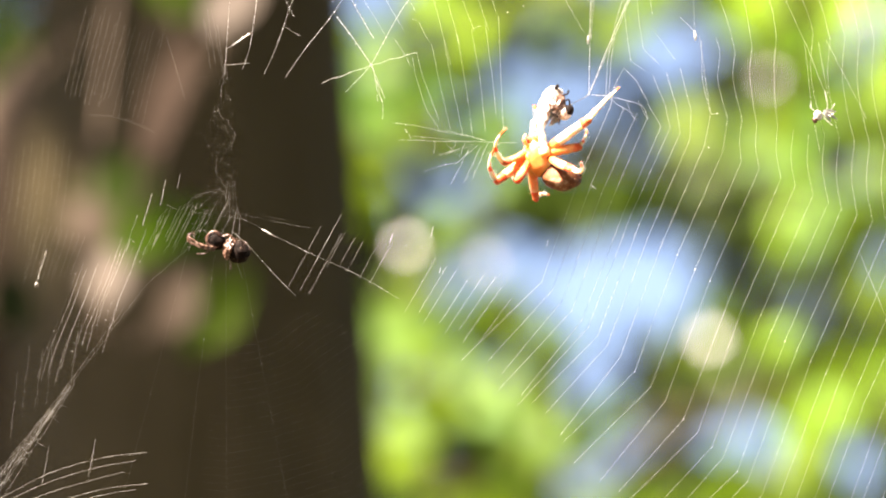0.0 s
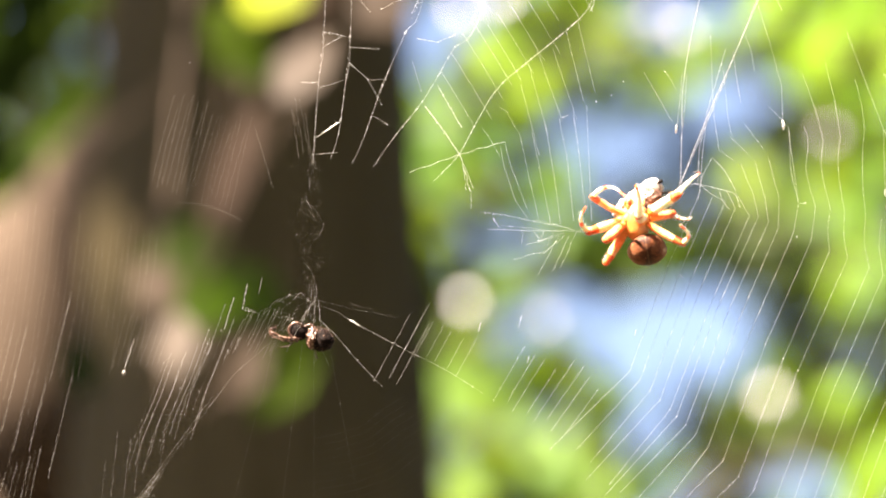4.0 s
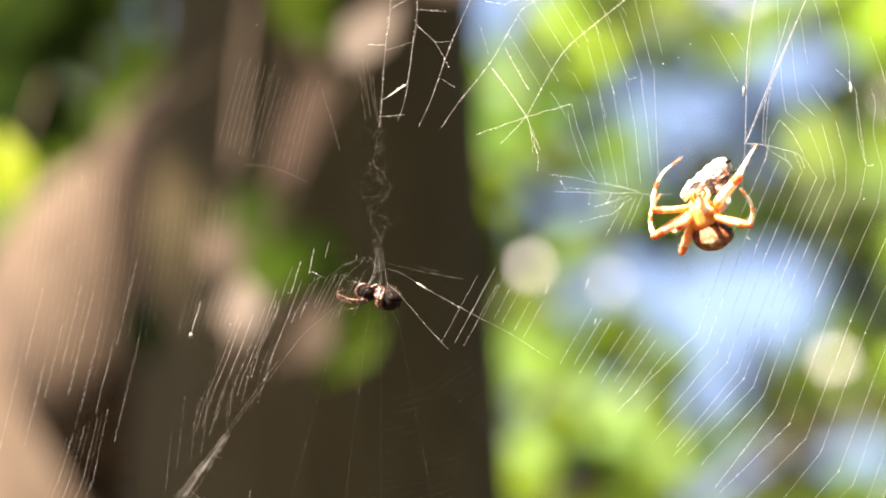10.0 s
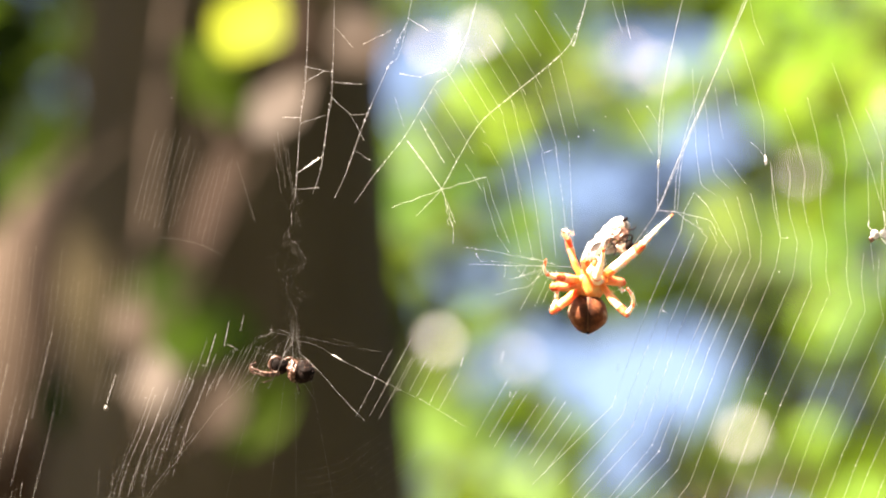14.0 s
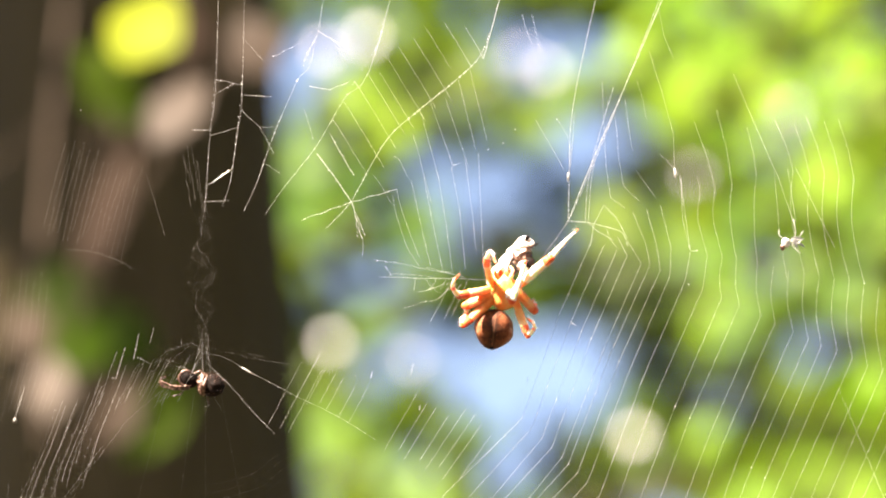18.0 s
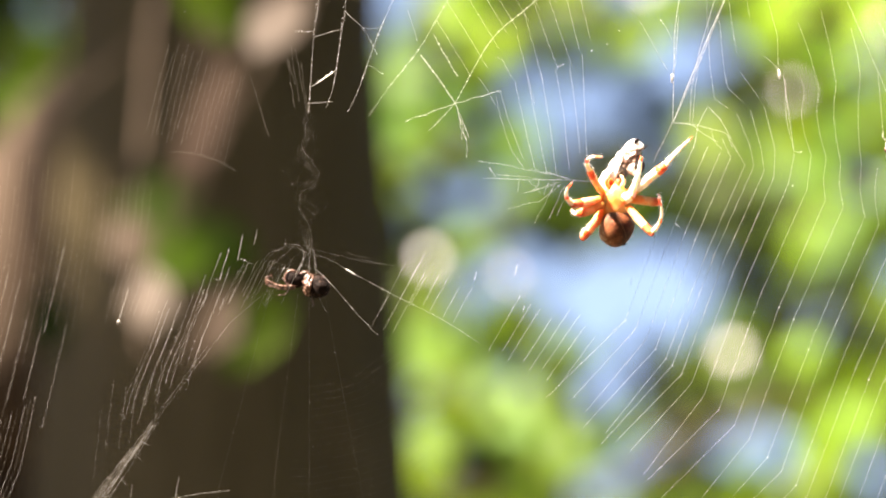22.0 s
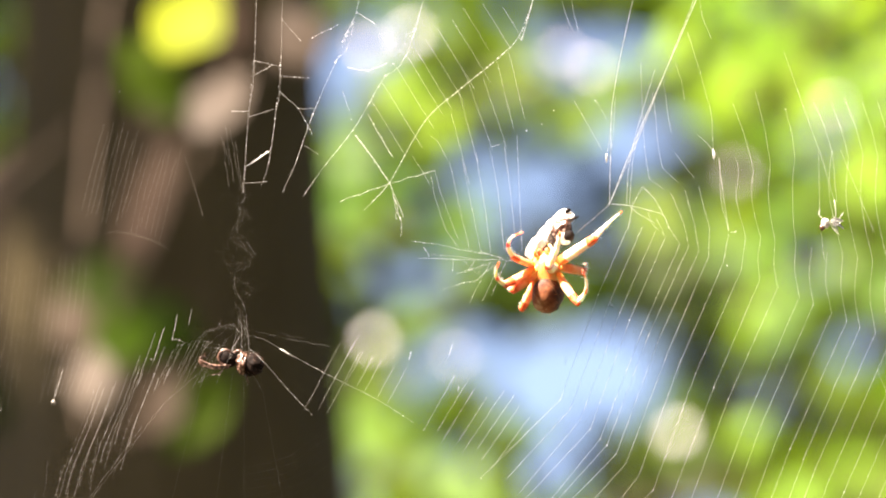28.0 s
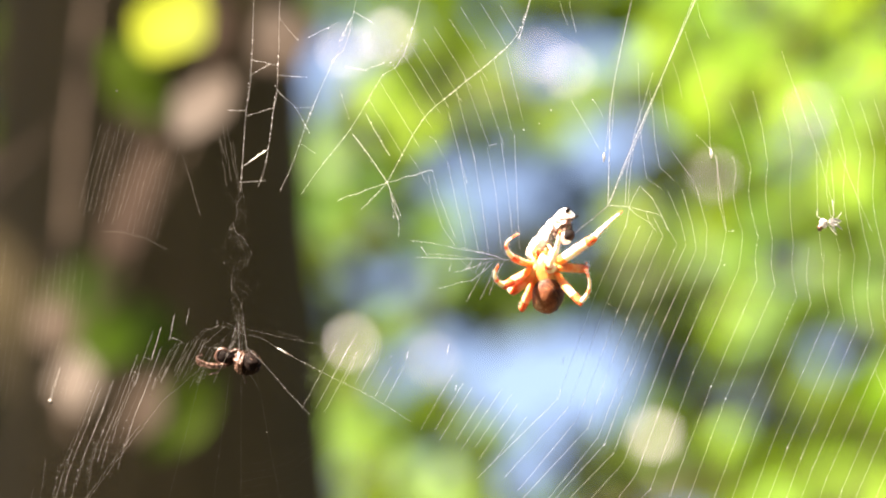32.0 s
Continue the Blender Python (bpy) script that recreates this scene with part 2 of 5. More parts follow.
def abdomen_material():
    """Brown, felted, with a dark leaf mark down the middle; flanks paler, sunlit down put into their colour."""
    m, n, l = material("brown_abdomen")
    p = n.new("ShaderNodeBsdfPrincipled")
    tc, sep = n.new("ShaderNodeTexCoord"), n.new("ShaderNodeSeparateXYZ")
    l.new(tc.outputs["Object"], sep.inputs[0])
    side = n.new("ShaderNodeMath")
    side.operation = "ABSOLUTE"
    l.new(sep.outputs[0], side.inputs[0])
    grain = noise_of(n, l, 620, 5, 0.7)
    mark = n.new("ShaderNodeMath")
    mark.operation = "MULTIPLY_ADD"
    mark.inputs[1].default_value = 190.0
    l.new(side.outputs[0], mark.inputs[0])
    off = n.new("ShaderNodeMath")
    off.operation = "MULTIPLY_ADD"
    off.inputs[1].default_value, off.inputs[2].default_value = 1.5, -0.62
    l.new(grain, off.inputs[0]), l.new(off.outputs[0], mark.inputs[2])
    col = ramp_of(n, l, mark.outputs[0], [(0.05, (0.035, 0.011, 0.005)), (0.3, (0.095, 0.027, 0.01)), (0.5, (0.18, 0.055, 0.021)), (0.74, (0.3, 0.12, 0.055)), (0.95, (0.6, 0.4, 0.27))])
    thin = n.new("ShaderNodeMath")
    thin.operation = "LESS_THAN"
    thin.inputs[1].default_value = 0.00012
    l.new(side.outputs[0], thin.inputs[0])
    line = n.new("ShaderNodeMix")
    line.data_type = "RGBA"
    line.inputs[7].default_value = (0.2, 0.09, 0.045, 1)
    faint = n.new("ShaderNodeMath")
    faint.operation = "MULTIPLY"
    l.new(thin.outputs[0], faint.inputs[0]), l.new(grain, faint.inputs[1])
    l.new(faint.outputs[0], line.inputs[0]), l.new(col, line.inputs[6])
    l.new(line.outputs[2], p.inputs["Base Color"])
    l.new(bump_of(n, l, noise_of(n, l, 2600, 3, 0.6), 0.6, 0.00012), p.inputs["Normal"])
    p.inputs["Roughness"].default_value = 0.6
    p.inputs["Specular IOR Level"].default_value = 0.25
    p.inputs["Subsurface Weight"].default_value = 0.25
    p.inputs["Subsurface Radius"].default_value = (0.0012, 0.0005, 0.0002)
    l.new(p.outputs[0], n["Material Output"].inputs[0])
    return m


ABDOMEN = abdomen_material()


# ---- building helpers ----
def part(name, geo, mat, parent=None, label="", smooth=True):
    """Links geometry, a bmesh or (vertices, faces), as one mesh object under a thing or a part."""
    me = bpy.data.meshes.new(name)
    if isinstance(geo, bmesh.types.BMesh):
        geo.to_mesh(me)
        geo.free()
    else:
        me.from_pydata([tuple(v) for v in geo[0]], [], geo[1])
    me.materials.append(mat)
    if smooth:
        me.polygons.foreach_set("use_smooth", [True] * len(me.polygons))
    ob = new(name, me)
    ob.parent = parent
    if label:
        ob["label"] = label
    return ob


def thing(name, m, label, category, group="", kind=""):
    ob = new(name)
    ob.empty_display_size = 0.01
    ob.matrix_world = m
    return tagged(ob, label, category, group, kind)


def tube(points, radii, sides=5, geo=None):
    """A closed tube through the points; radii: one number or one a point."""
    verts, faces = geo if geo else ([], [])
    pts = [Vector(p) for p in points]
    rad = [radii] * len(pts) if isinstance(radii, (int, float)) else radii
    base, side = len(verts), None
    for i, p in enumerate(pts):
        way = (pts[min(i + 1, len(pts) - 1)] - pts[max(i - 1, 0)]).normalized()
        if side is None:
            side = way.orthogonal().normalized()
        side = (side - way * side.dot(way)).normalized()
        other = way.cross(side)
        for k in range(sides):
            a = 2 * math.pi * k / sides
            verts.append(p + (side * math.cos(a) + other * math.sin(a)) * rad[i])
    for i in range(len(pts) - 1):
        for k in range(sides):
            a, b = base + i * sides + k, base + i * sides + (k + 1) % sides
            faces.append((a, b, b + sides, a + sides))
    faces.append(tuple(base + k for k in reversed(range(sides))))
    faces.append(tuple(base + (len(pts) - 1) * sides + k for k in range(sides)))
    return verts, faces


def curve_through(points, steps=6):
    """Points on a smooth line through the given ones."""
    p = [Vector(q) for q in points]
    p = [p[0] * 2 - p[1]] + p + [p[-1] * 2 - p[-2]]
    out = []
    for i in range(1, len(p) - 2):
        for s in range(steps):
            t = s / steps
            a, b, c, d = p[i - 1:i + 3]
            out.append(0.5 * ((2 * b) + (c - a) * t + (2 * a - 5 * b + 4 * c - d) * t * t + (3 * b - a - 3 * c + d) * t ** 3))
    return out + [p[-2]]


def ball(rx, ry, rz, seed=0, lump=0.05, detail=3, fine=1.0):
    """A lumpy, rounded body."""
    bm = bmesh.new()
    bmesh.ops.create_icosphere(bm, subdivisions=detail, radius=1)
    for v in bm.verts:
        v.co *= 1 + lump * noise.noise(v.co * 1.7 * fine + Vector((seed * 7.3, seed, 0)))
        v.co = Vector((v.co.x * rx, v.co.y * ry, v.co.z * rz))
    return bm


def leaf_shape(length, width, fold=0.25, droop=0.15):
    """One leaf blade: a pointed oval, folded at the midrib and drooping to its tip; it starts at the origin and runs along y."""
    outline = [(0.0, 0.0), (0.18, 0.62), (0.42, 1.0), (0.68, 0.78), (0.88, 0.36), (1.0, 0.0)]
    verts, faces = [], []
    for s, w in outline:
        z = -droop * length * s * s
        verts.append((0, s * length, z))
        verts.append((-w * width / 2, s * length * 0.97, z + fold * w * width / 2))
        verts.append((w * width / 2, s * length * 0.97, z + fold * w * width / 2))
    for i in range(len(outline) - 1):
        a = i * 3
        faces.append((a, a + 3, a + 4, a + 1))
        faces.append((a, a + 2, a + 5, a + 3))
    return verts, faces


# ---- ground and trees ----
def build_ground():
    xs = [-400, -60, -20, -9, -6, -4, -3, -2, -1, 0, 1, 2, 3, 4, 6, 9, 20, 60, 400]
    ys = [-400, -60, -20, -6, -3, -1, 0, 1, 2, 3, 4, 5, 6, 8, 10, 13, 20, 60, 400]
    verts = [(x, y, 0.07 * noise.noise(Vector((x * 0.6, y * 0.6, 0))) if abs(x) < 20 and abs(y) < 20 else 0.0) for y in ys for x in xs]
    w = len(xs)
    faces = [(j * w + i, j * w + i + 1, (j + 1) * w + i + 1, (j + 1) * w + i) for j in range(len(ys) - 1) for i in range(w - 1)]
    g = part("ground", (verts, faces), SOIL)
    tagged(g, "brown woodland floor of soil and litter", "ground", kind="structure")


def trunk_mesh(foot, top, r_foot, r_top, flare, seed, rings=40, sides=40):
    """A tapered, ribbed trunk between two points."""
    verts, faces = [], []
    for j in range(rings + 1):
        s = j / rings
        c = foot.lerp(top, s) + Vector((noise.noise(Vector((s * 3, seed, 0))), noise.noise(Vector((s * 3, seed, 9))), 0)) * 0.02 * s
        for k in range(sides):
            a = 2 * math.pi * k / sides
            r = r_foot + (r_top - r_foot) * s + flare * math.exp(-s * (top - foot).length / 0.35)
            d = Vector((math.cos(a), math.sin(a), 0))
            rib = noise.noise(Vector((d.x * 4, d.y * 4, c.z * 1.1 + seed * 5))) * 0.06 + noise.noise(Vector((d.x * 11, d.y * 11, c.z * 3.5 + seed))) * 0.035
            verts.append(c + d * r * (1 + rib))
    for j in range(rings):
        for k in range(sides):
            a, b = j * sides + k, j * sides + (k + 1) % sides
            faces.append((a, b, b + sides, a + sides))
    faces.append(tuple(rings * sides + k for k in range(sides)))
    return verts, faces


def leaf_cloud(spots, rng, size, sunward=0.0):
    """Many leaves in one mesh, one at each spot, at random turns; sunward: how far they turn their faces to the sun."""
    verts, faces = [], []
    for p in spots:
        length = size * rng.uniform(0.7, 1.25)
        lv, lf = leaf_shape(length, length * rng.uniform(0.5, 0.75), rng.uniform(0.1, 0.4), rng.uniform(0, 0.35))
        normal = Vector((rng.gauss(0, 1), rng.gauss(0, 1), rng.gauss(0.4, 1))).normalized().lerp(SUN_DIR, sunward)
        q = normal.to_track_quat("Z", "Y").to_matrix() @ Matrix.Rotation(rng.uniform(0, 6.28), 3, "Z")
        base = len(verts)
        verts += [p + q @ (Vector(v) - Vector((0, length / 2, 0))) for v in lv]
        faces += [tuple(base + i for i in f) for f in lf]
    return verts, faces


# Openings in the foliage where the sky shows: x, y, half width, half height in the ruling of far().
GAPS = [(1050, 650, 180, 92), (880, 592, 80, 52), (790, 618, 62, 58), (625, 125, 74, 92), (718, 50, 74, 60), (1070, 76, 104, 60), (1165, 72, 66, 54),
        (1195, 215, 84, 70), (1000, 318, 46, 36), (905, 335, 38, 36), (1276, 900, 62, 54), (1548, 600, 54, 54), (1498, 172, 60, 54),
        (875, 785, 50, 40), (1490, 950, 70, 60), (990, 1000, 50, 50)]
# Thin places where a few dark leaves of the tree behind veil the sky.
VEILED = [(1080, 300, 80, 60), (1120, 235, 60, 50), (1190, 400, 60, 46), (1365, 700, 62, 46), (935, 300, 86, 72), (1010, 330, 110, 80), (960, 410, 76, 66), (1095, 255, 52, 66), (872, 268, 54, 52), (700, 470, 70, 60), (830, 430, 70, 50), (1105, 410, 70, 60),
          (1010, 795, 90, 44), (1080, 540, 80, 40), (1380, 300, 60, 50), (1480, 420, 50, 50), (640, 590, 60, 60)]
# Hollows where only the tree behind shows, its dark leaf colour standing for shaded foliage.
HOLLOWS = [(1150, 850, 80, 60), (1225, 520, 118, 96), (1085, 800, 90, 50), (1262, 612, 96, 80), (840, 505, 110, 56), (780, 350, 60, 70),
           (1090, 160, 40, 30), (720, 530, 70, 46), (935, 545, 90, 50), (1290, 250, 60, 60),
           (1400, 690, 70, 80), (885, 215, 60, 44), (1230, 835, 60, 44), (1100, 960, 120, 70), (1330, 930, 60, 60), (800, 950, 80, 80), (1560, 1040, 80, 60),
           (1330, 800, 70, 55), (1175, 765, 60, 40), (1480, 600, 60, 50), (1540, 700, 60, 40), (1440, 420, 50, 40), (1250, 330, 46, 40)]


def clumped(p):
    """True where the leaves of a bough gather; open between the boughs."""
    rel = p - EYE
    d = max(0.5, rel.dot(AHEAD))
    x, y = rel.dot(RIGHT) / d * 150, rel.dot(UPWARD) / d * 150
    return noise.noise(Vector((x * 1.05, y * 1.05, p.y * 0.25))) + 0.5 * noise.noise(Vector((x * 2.3, y * 2.3, 7))) > -0.04


def within(p, holes):
    rel = p - EYE
    d = rel.dot(AHEAD)
    x, y = 784 + rel.dot(RIGHT) / d * REACH * 1e4, 441 - rel.dot(UPWARD) / d * REACH * 1e4
    ragged = 1 + 0.55 * noise.noise(Vector((x / 42, y / 42, 0)))
    return d > 0 and any(((x - gx) / rx) ** 2 + ((y - gy) / ry) ** 2 < ragged for gx, gy, rx, ry in holes)


def crown_spots(rng, centre, radii, count, holes=(), thin=(), boughs=False):
    out = []
    while len(out) < count:
        q = Vector((rng.uniform(-1, 1), rng.uniform(-1, 1), rng.uniform(-1, 1)))
        edge = 0.85 + 0.3 * noise.noise(q * 2.3 + centre)
        if q.length > edge or noise.noise(q * 4.5 + centre * 2) < -0.18:
            continue
        p = centre + Vector((q.x * radii[0], q.y * radii[1], q.z * radii[2]))
        if not within(p, holes) and not (rng.random() < 0.64 and within(p, thin)) and (not boughs or clumped(p)):
            out.append(p)
    return out


def limb(a, b, r0, r1, sag, rng):
    mid = a.lerp(b, 0.5) + Vector((rng.uniform(-1, 1), rng.uniform(-1, 1), 1)) * sag
    pts = curve_through([a, mid, b], 6)
    return tube(pts, [r0 + (r1 - r0) * i / (len(pts) - 1) for i in range(len(pts))], 8)


def build_tree(foot, height, r, crown_centre, crown_radii, leaves, size, leaf_mat, label, seed, limbs=7, sunward=0.0, holes=(), thin=(), bough=0.34):
    rng = random.Random(seed)
    t = thing("tree", Matrix.Translation(foot), label, "tree", "trees of the wood")
    top = Vector((0, 0, height))
    part("trunk", trunk_mesh(Vector((0, 0, -0.1)), top, r, r * 0.45, r * 0.5, seed, 24, 18), BARK, t)
    c = crown_centre - foot
    for i in range(limbs):
        a = Vector((0, 0, height * (0.45 + 0.5 * i / limbs)))
        ang = i * 2.4 + seed
        b = c + Vector((math.cos(ang) * crown_radii[0] * 0.75, math.sin(ang) * crown_radii[1] * 0.75, crown_radii[2] * rng.uniform(-0.5, 0.6)))
        part("limb", limb(a, b, r * bough, 0.004, 0.06, rng), BARK, t)
    spots = [p - foot for p in crown_spots(rng, crown_centre, crown_radii, leaves, holes, thin, bool(holes) and leaf_mat is not DARK_LEAF)]
    tagged(part("crown", leaf_cloud(spots, rng, size, sunward), leaf_mat, t), kind="stuff")
    return t


def build_main_tree():
    """The trunk that stands behind the webs, with its boughs high above."""
    rng = random.Random(5)
    foot = far(341, 441, 4.0)
    foot.z = 0
    t = thing("tree_with_thick_trunk", Matrix.Translation(foot), "thick grey-brown tree trunk, sunlit along one side, rough bark", "tree")
    verts, faces = trunk_mesh(Vector((0.0, 0, -0.1)), Vector((0, 0, 6.4)), 0.086, 0.05, 0.1, 3.0, 150, 72)
    for v in verts:                      # it swells where the side stem joins
        k = 1 + 0.30 / (1 + math.exp((v.z - 2.42) / 0.07))
        v.x, v.y = v.x * k, v.y * k
    part("trunk", (verts, faces), BARK, t)
    side = [far(190, 250, 4.02) - foot, far(95, 450, 4.05) - foot, far(45, 690, 4.1) - foot, far(-130, 1050, 4.2) - foot, Vector((-0.42, 0.15, 1.2)), Vector((-0.5, 0.2, -0.1))]
    pts = curve_through(side, 6)
    # the stem's tint imitates dim, pinkish sunlight on its bark
    part("side_stem", tube(pts, [0.03 + 0.045 * min(1, i / 14) for i in range(len(pts))], 20), STEM_BARK, t, "younger stem, its bark coloured as in dim pinkish sunlight")
    for i in range(9):
        a = Vector((0, 0, 4.6 + 0.2 * i))
        b = a + Vector((math.cos(i * 2.1) * 1.1, math.sin(i * 2.1) * 0.9, 0.6 + 0.12 * i))
        part("limb", limb(a, b, 0.03, 0.006, 0.08, rng), BARK, t)
    spots = [p - foot for p in crown_spots(rng, foot + Vector((0.4, 0.4, 6.8)), (1.4, 1.2, 1.0), 3000)]
    tagged(part("crown", leaf_cloud(spots, rng, 0.07), LEAF, t), kind="stuff")
    # the long bough that the webs hang from
    a, b = Vector((0.0, -0.03, 3.3)), far(1500, -1700, 1.52) - foot
    pts = curve_through([a, a.lerp(b, 0.45) + Vector((0.05, 0, 0.15)), b], 8)
    part("bough", tube(pts, [0.022 - 0.017 * i / (len(pts) - 1) for i in range(len(pts))], 8), BARK, t, "thin bare bough reaching out over the webs")


# Single leaves: x, y, distance, length in metres, turn, tilt.
def build_sprig(name, leaves, mat, stem_from, label, group=""):
    """A twig with leaves that can be told apart; each leaf a part."""
    spots = [far(x, y, d) for x, y, d, *_ in leaves]
    foot = stem_from
    t = thing(name, Matrix.Translation(foot), label, "twig", group)
    order, rest = [foot], list(spots)
    while rest:                          # the stem goes from each leaf to the next one
        order.append(min(rest, key=lambda p: (p - order[-1]).length))
        rest.remove(order[-1])
    pts = curve_through([Vector((0, 0, 0))] + [p - foot + Vector((0, 0.02, 0.0)) for p in order[1:]], 4)
    part("stem", tube(pts, [0.0011 - 0.0007 * i / (len(pts) - 1) for i in range(len(pts))], 6), TWIG, t)
    rng = random.Random(len(leaves) * 7 + int(abs(stem_from.x) * 100))
    for (x, y, d, length, width, turn, face), p in zip(leaves, spots):
        ob = part("leaf", leaf_shape(length, width, 0.18, 0.12), mat, t)
        normal = (EYE - p).normalized().lerp(SUN_DIR, face).normalized()
        q = normal.to_track_quat("Z", "Y").to_matrix().to_4x4() @ Matrix.Rotation(radians(turn), 4, "Z")
        ob.matrix_local = Matrix.Translation(p - foot) @ q @ Matrix.Translation((0, -length / 2, 0))
    return t


build_ground()
build_main_tree()
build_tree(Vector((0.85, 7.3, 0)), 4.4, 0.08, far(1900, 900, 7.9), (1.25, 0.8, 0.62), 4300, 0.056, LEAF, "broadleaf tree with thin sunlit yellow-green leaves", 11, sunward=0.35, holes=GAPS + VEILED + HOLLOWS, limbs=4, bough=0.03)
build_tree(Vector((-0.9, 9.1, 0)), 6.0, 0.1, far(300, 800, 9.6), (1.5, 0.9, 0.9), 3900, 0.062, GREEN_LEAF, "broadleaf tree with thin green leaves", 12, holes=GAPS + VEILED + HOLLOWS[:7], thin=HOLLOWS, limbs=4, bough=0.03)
# backs the hollows; its dark leaves imitate foliage in shade
build_tree(Vector((1.4, 11.0, 0)), 6.6, 0.13, far(1150, 560, 11.4), (1.9, 0.9, 1.7), 12000, 0.085, DARK_LEAF, "tree behind with small leaves, coloured dark as shaded foliage", 13, holes=GAPS, thin=VEILED, limbs=4, bough=0.03)

# the wood around and behind; the slim tree, out of view, is added to shade the thick trunk
build_tree(Vector((-1.45, 2.4, 0)), 5.4, 0.06, Vector((-1.045, 2.46, 4.9)), (0.70, 0.55, 0.85), 2900, 0.085, LEAF, "unseen slim tree added to shade the thick trunk", 31, 5)
for i, (x, y, h, r, n) in enumerate(((-3.8, -3.6, 4.0, 1.8, 4600), (0.3, -3.2, 8.0, 2.6, 6000), (3.0, -2.2, 7.0, 2.4, 5000), (4.0, 1.4, 7.5, 2.3, 5000), (-4.4, 0.6, 4.0, 1.7, 3400), (4.6, 7.0, 6.5, 2.3, 3400), (-5.0, 13.0, 6.5, 2.6, 3400), (-4.4, 4.2, 4.2, 1.6, 3000), (1.6, -6.5, 9.0, 3.0, 4000), (-3.5, -6.0, 8.0, 2.8, 4000))):
    build_tree(Vector((x, y, 0)), h, 0.12, Vector((x, y, h * 0.62)), (r, r, h * 0.5), n, 0.16, LEAF if i % 2 else DARK_LEAF, "leafy tree of the surrounding wood", 40 + i, 6)

build_sprig("leafy_twig", [
    (394, 704, 3.25, 0.045, 0.024, -32, 0.35), (300, 105, 3.3, 0.03, 0.024, 40, -0.25), (322, 150, 3.35, 0.026, 0.02, 100, -0.25), (240, 572, 3.3, 0.034, 0.024, 80, 0.0)],
    LEAF_PIECE, far(345, -900, 3.98), "hanging twig with a few green leaves before the trunk")
build_sprig("leafy_twig", [(366, 18, 3.2, 0.036, 0.034, 60, 0.5), (-216, 400, 3.3, 0.034, 0.02, 10, 0.3)],
    SUN_LEAF, far(420, -950, 3.98), "hanging twig with bright yellow-green leaves before the trunk")
build_sprig("dead_twig", [
    (200, 648, 3.1, 0.029, 0.019, 5, 0.4), (325, 695, 3.15, 0.028, 0.018, -20, 0.1), (428, 160, 3.0, 0.033, 0.022, -28, 0.5),
    (165, 550, 3.15, 0.022, 0.02, 40, 0.1), (565, 45, 3.05, 0.026, 0.024, 30, 0.2)],
    PINK_LEAF, far(360, -1000, 3.98), "dead twig with dry pale pinkish leaves before the trunk")
build_sprig("dead_twig", [(305, 335, 3.25, 0.06, 0.015, -20, 0.1), (440, 20, 3.3, 0.03, 0.02, 15, 0.0)],
    DRY_LEAF, far(300, -1000, 3.98), "dead twig with dull brown leaves before the trunk")


# leaves beside the trunk, with shade painted in by the darker leaf colour
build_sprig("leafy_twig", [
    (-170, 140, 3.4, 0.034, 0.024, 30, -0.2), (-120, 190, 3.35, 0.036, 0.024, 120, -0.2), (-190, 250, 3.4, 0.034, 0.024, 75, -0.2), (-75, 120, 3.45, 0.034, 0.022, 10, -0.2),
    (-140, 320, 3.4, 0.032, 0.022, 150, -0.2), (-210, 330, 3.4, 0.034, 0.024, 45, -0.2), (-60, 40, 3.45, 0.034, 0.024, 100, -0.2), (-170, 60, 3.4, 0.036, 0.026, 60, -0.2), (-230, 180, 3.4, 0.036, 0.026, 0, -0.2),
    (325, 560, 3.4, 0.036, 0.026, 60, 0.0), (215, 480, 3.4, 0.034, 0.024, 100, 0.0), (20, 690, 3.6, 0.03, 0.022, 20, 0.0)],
    SHADE_LEAF, far(60, -950, 3.98), "hanging twig beside the trunk, its green leaves coloured dark as in shade")


def tuft(rng, centres, size):
    """Small leaves in loose pairs and threes round the given spots."""
    out = []
    for x, y, n in centres:
        for k in range(n):
            s = size * rng.uniform(0.75, 1.2)
            out.append((x + rng.gauss(0, 34), y + rng.gauss(0, 34), rng.uniform(5.5, 6.1), s, s * rng.uniform(0.6, 0.85), rng.uniform(0, 360), rng.uniform(0.2, 0.75)))
    return out


# two tufts of small leaves whose bright colour paints highlights in the foliage
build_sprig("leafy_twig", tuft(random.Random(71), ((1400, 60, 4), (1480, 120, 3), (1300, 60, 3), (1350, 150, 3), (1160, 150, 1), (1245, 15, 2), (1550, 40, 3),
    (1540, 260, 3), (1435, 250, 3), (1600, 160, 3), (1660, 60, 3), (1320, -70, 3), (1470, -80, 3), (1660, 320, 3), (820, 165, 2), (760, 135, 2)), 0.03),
    GLEAM_LEAF, Vector((0.85, 7.25, 4.0)), "branch end with yellow-green leaves, sun highlights put into their colour")
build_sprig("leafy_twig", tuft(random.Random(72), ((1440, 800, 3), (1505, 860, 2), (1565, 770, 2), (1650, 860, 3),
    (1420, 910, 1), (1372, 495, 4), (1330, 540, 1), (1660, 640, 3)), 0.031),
    GLEAM_LEAF, Vector((0.85, 7.25, 3.4)), "low branch end with yellow-green leaves, sun highlights put into their colour")
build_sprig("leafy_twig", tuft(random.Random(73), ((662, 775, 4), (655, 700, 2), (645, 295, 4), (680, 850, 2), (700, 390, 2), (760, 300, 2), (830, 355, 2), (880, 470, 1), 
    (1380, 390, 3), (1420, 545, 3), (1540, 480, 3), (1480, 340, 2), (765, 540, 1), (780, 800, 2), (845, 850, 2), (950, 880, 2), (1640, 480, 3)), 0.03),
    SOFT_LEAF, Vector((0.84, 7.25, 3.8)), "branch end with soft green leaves")
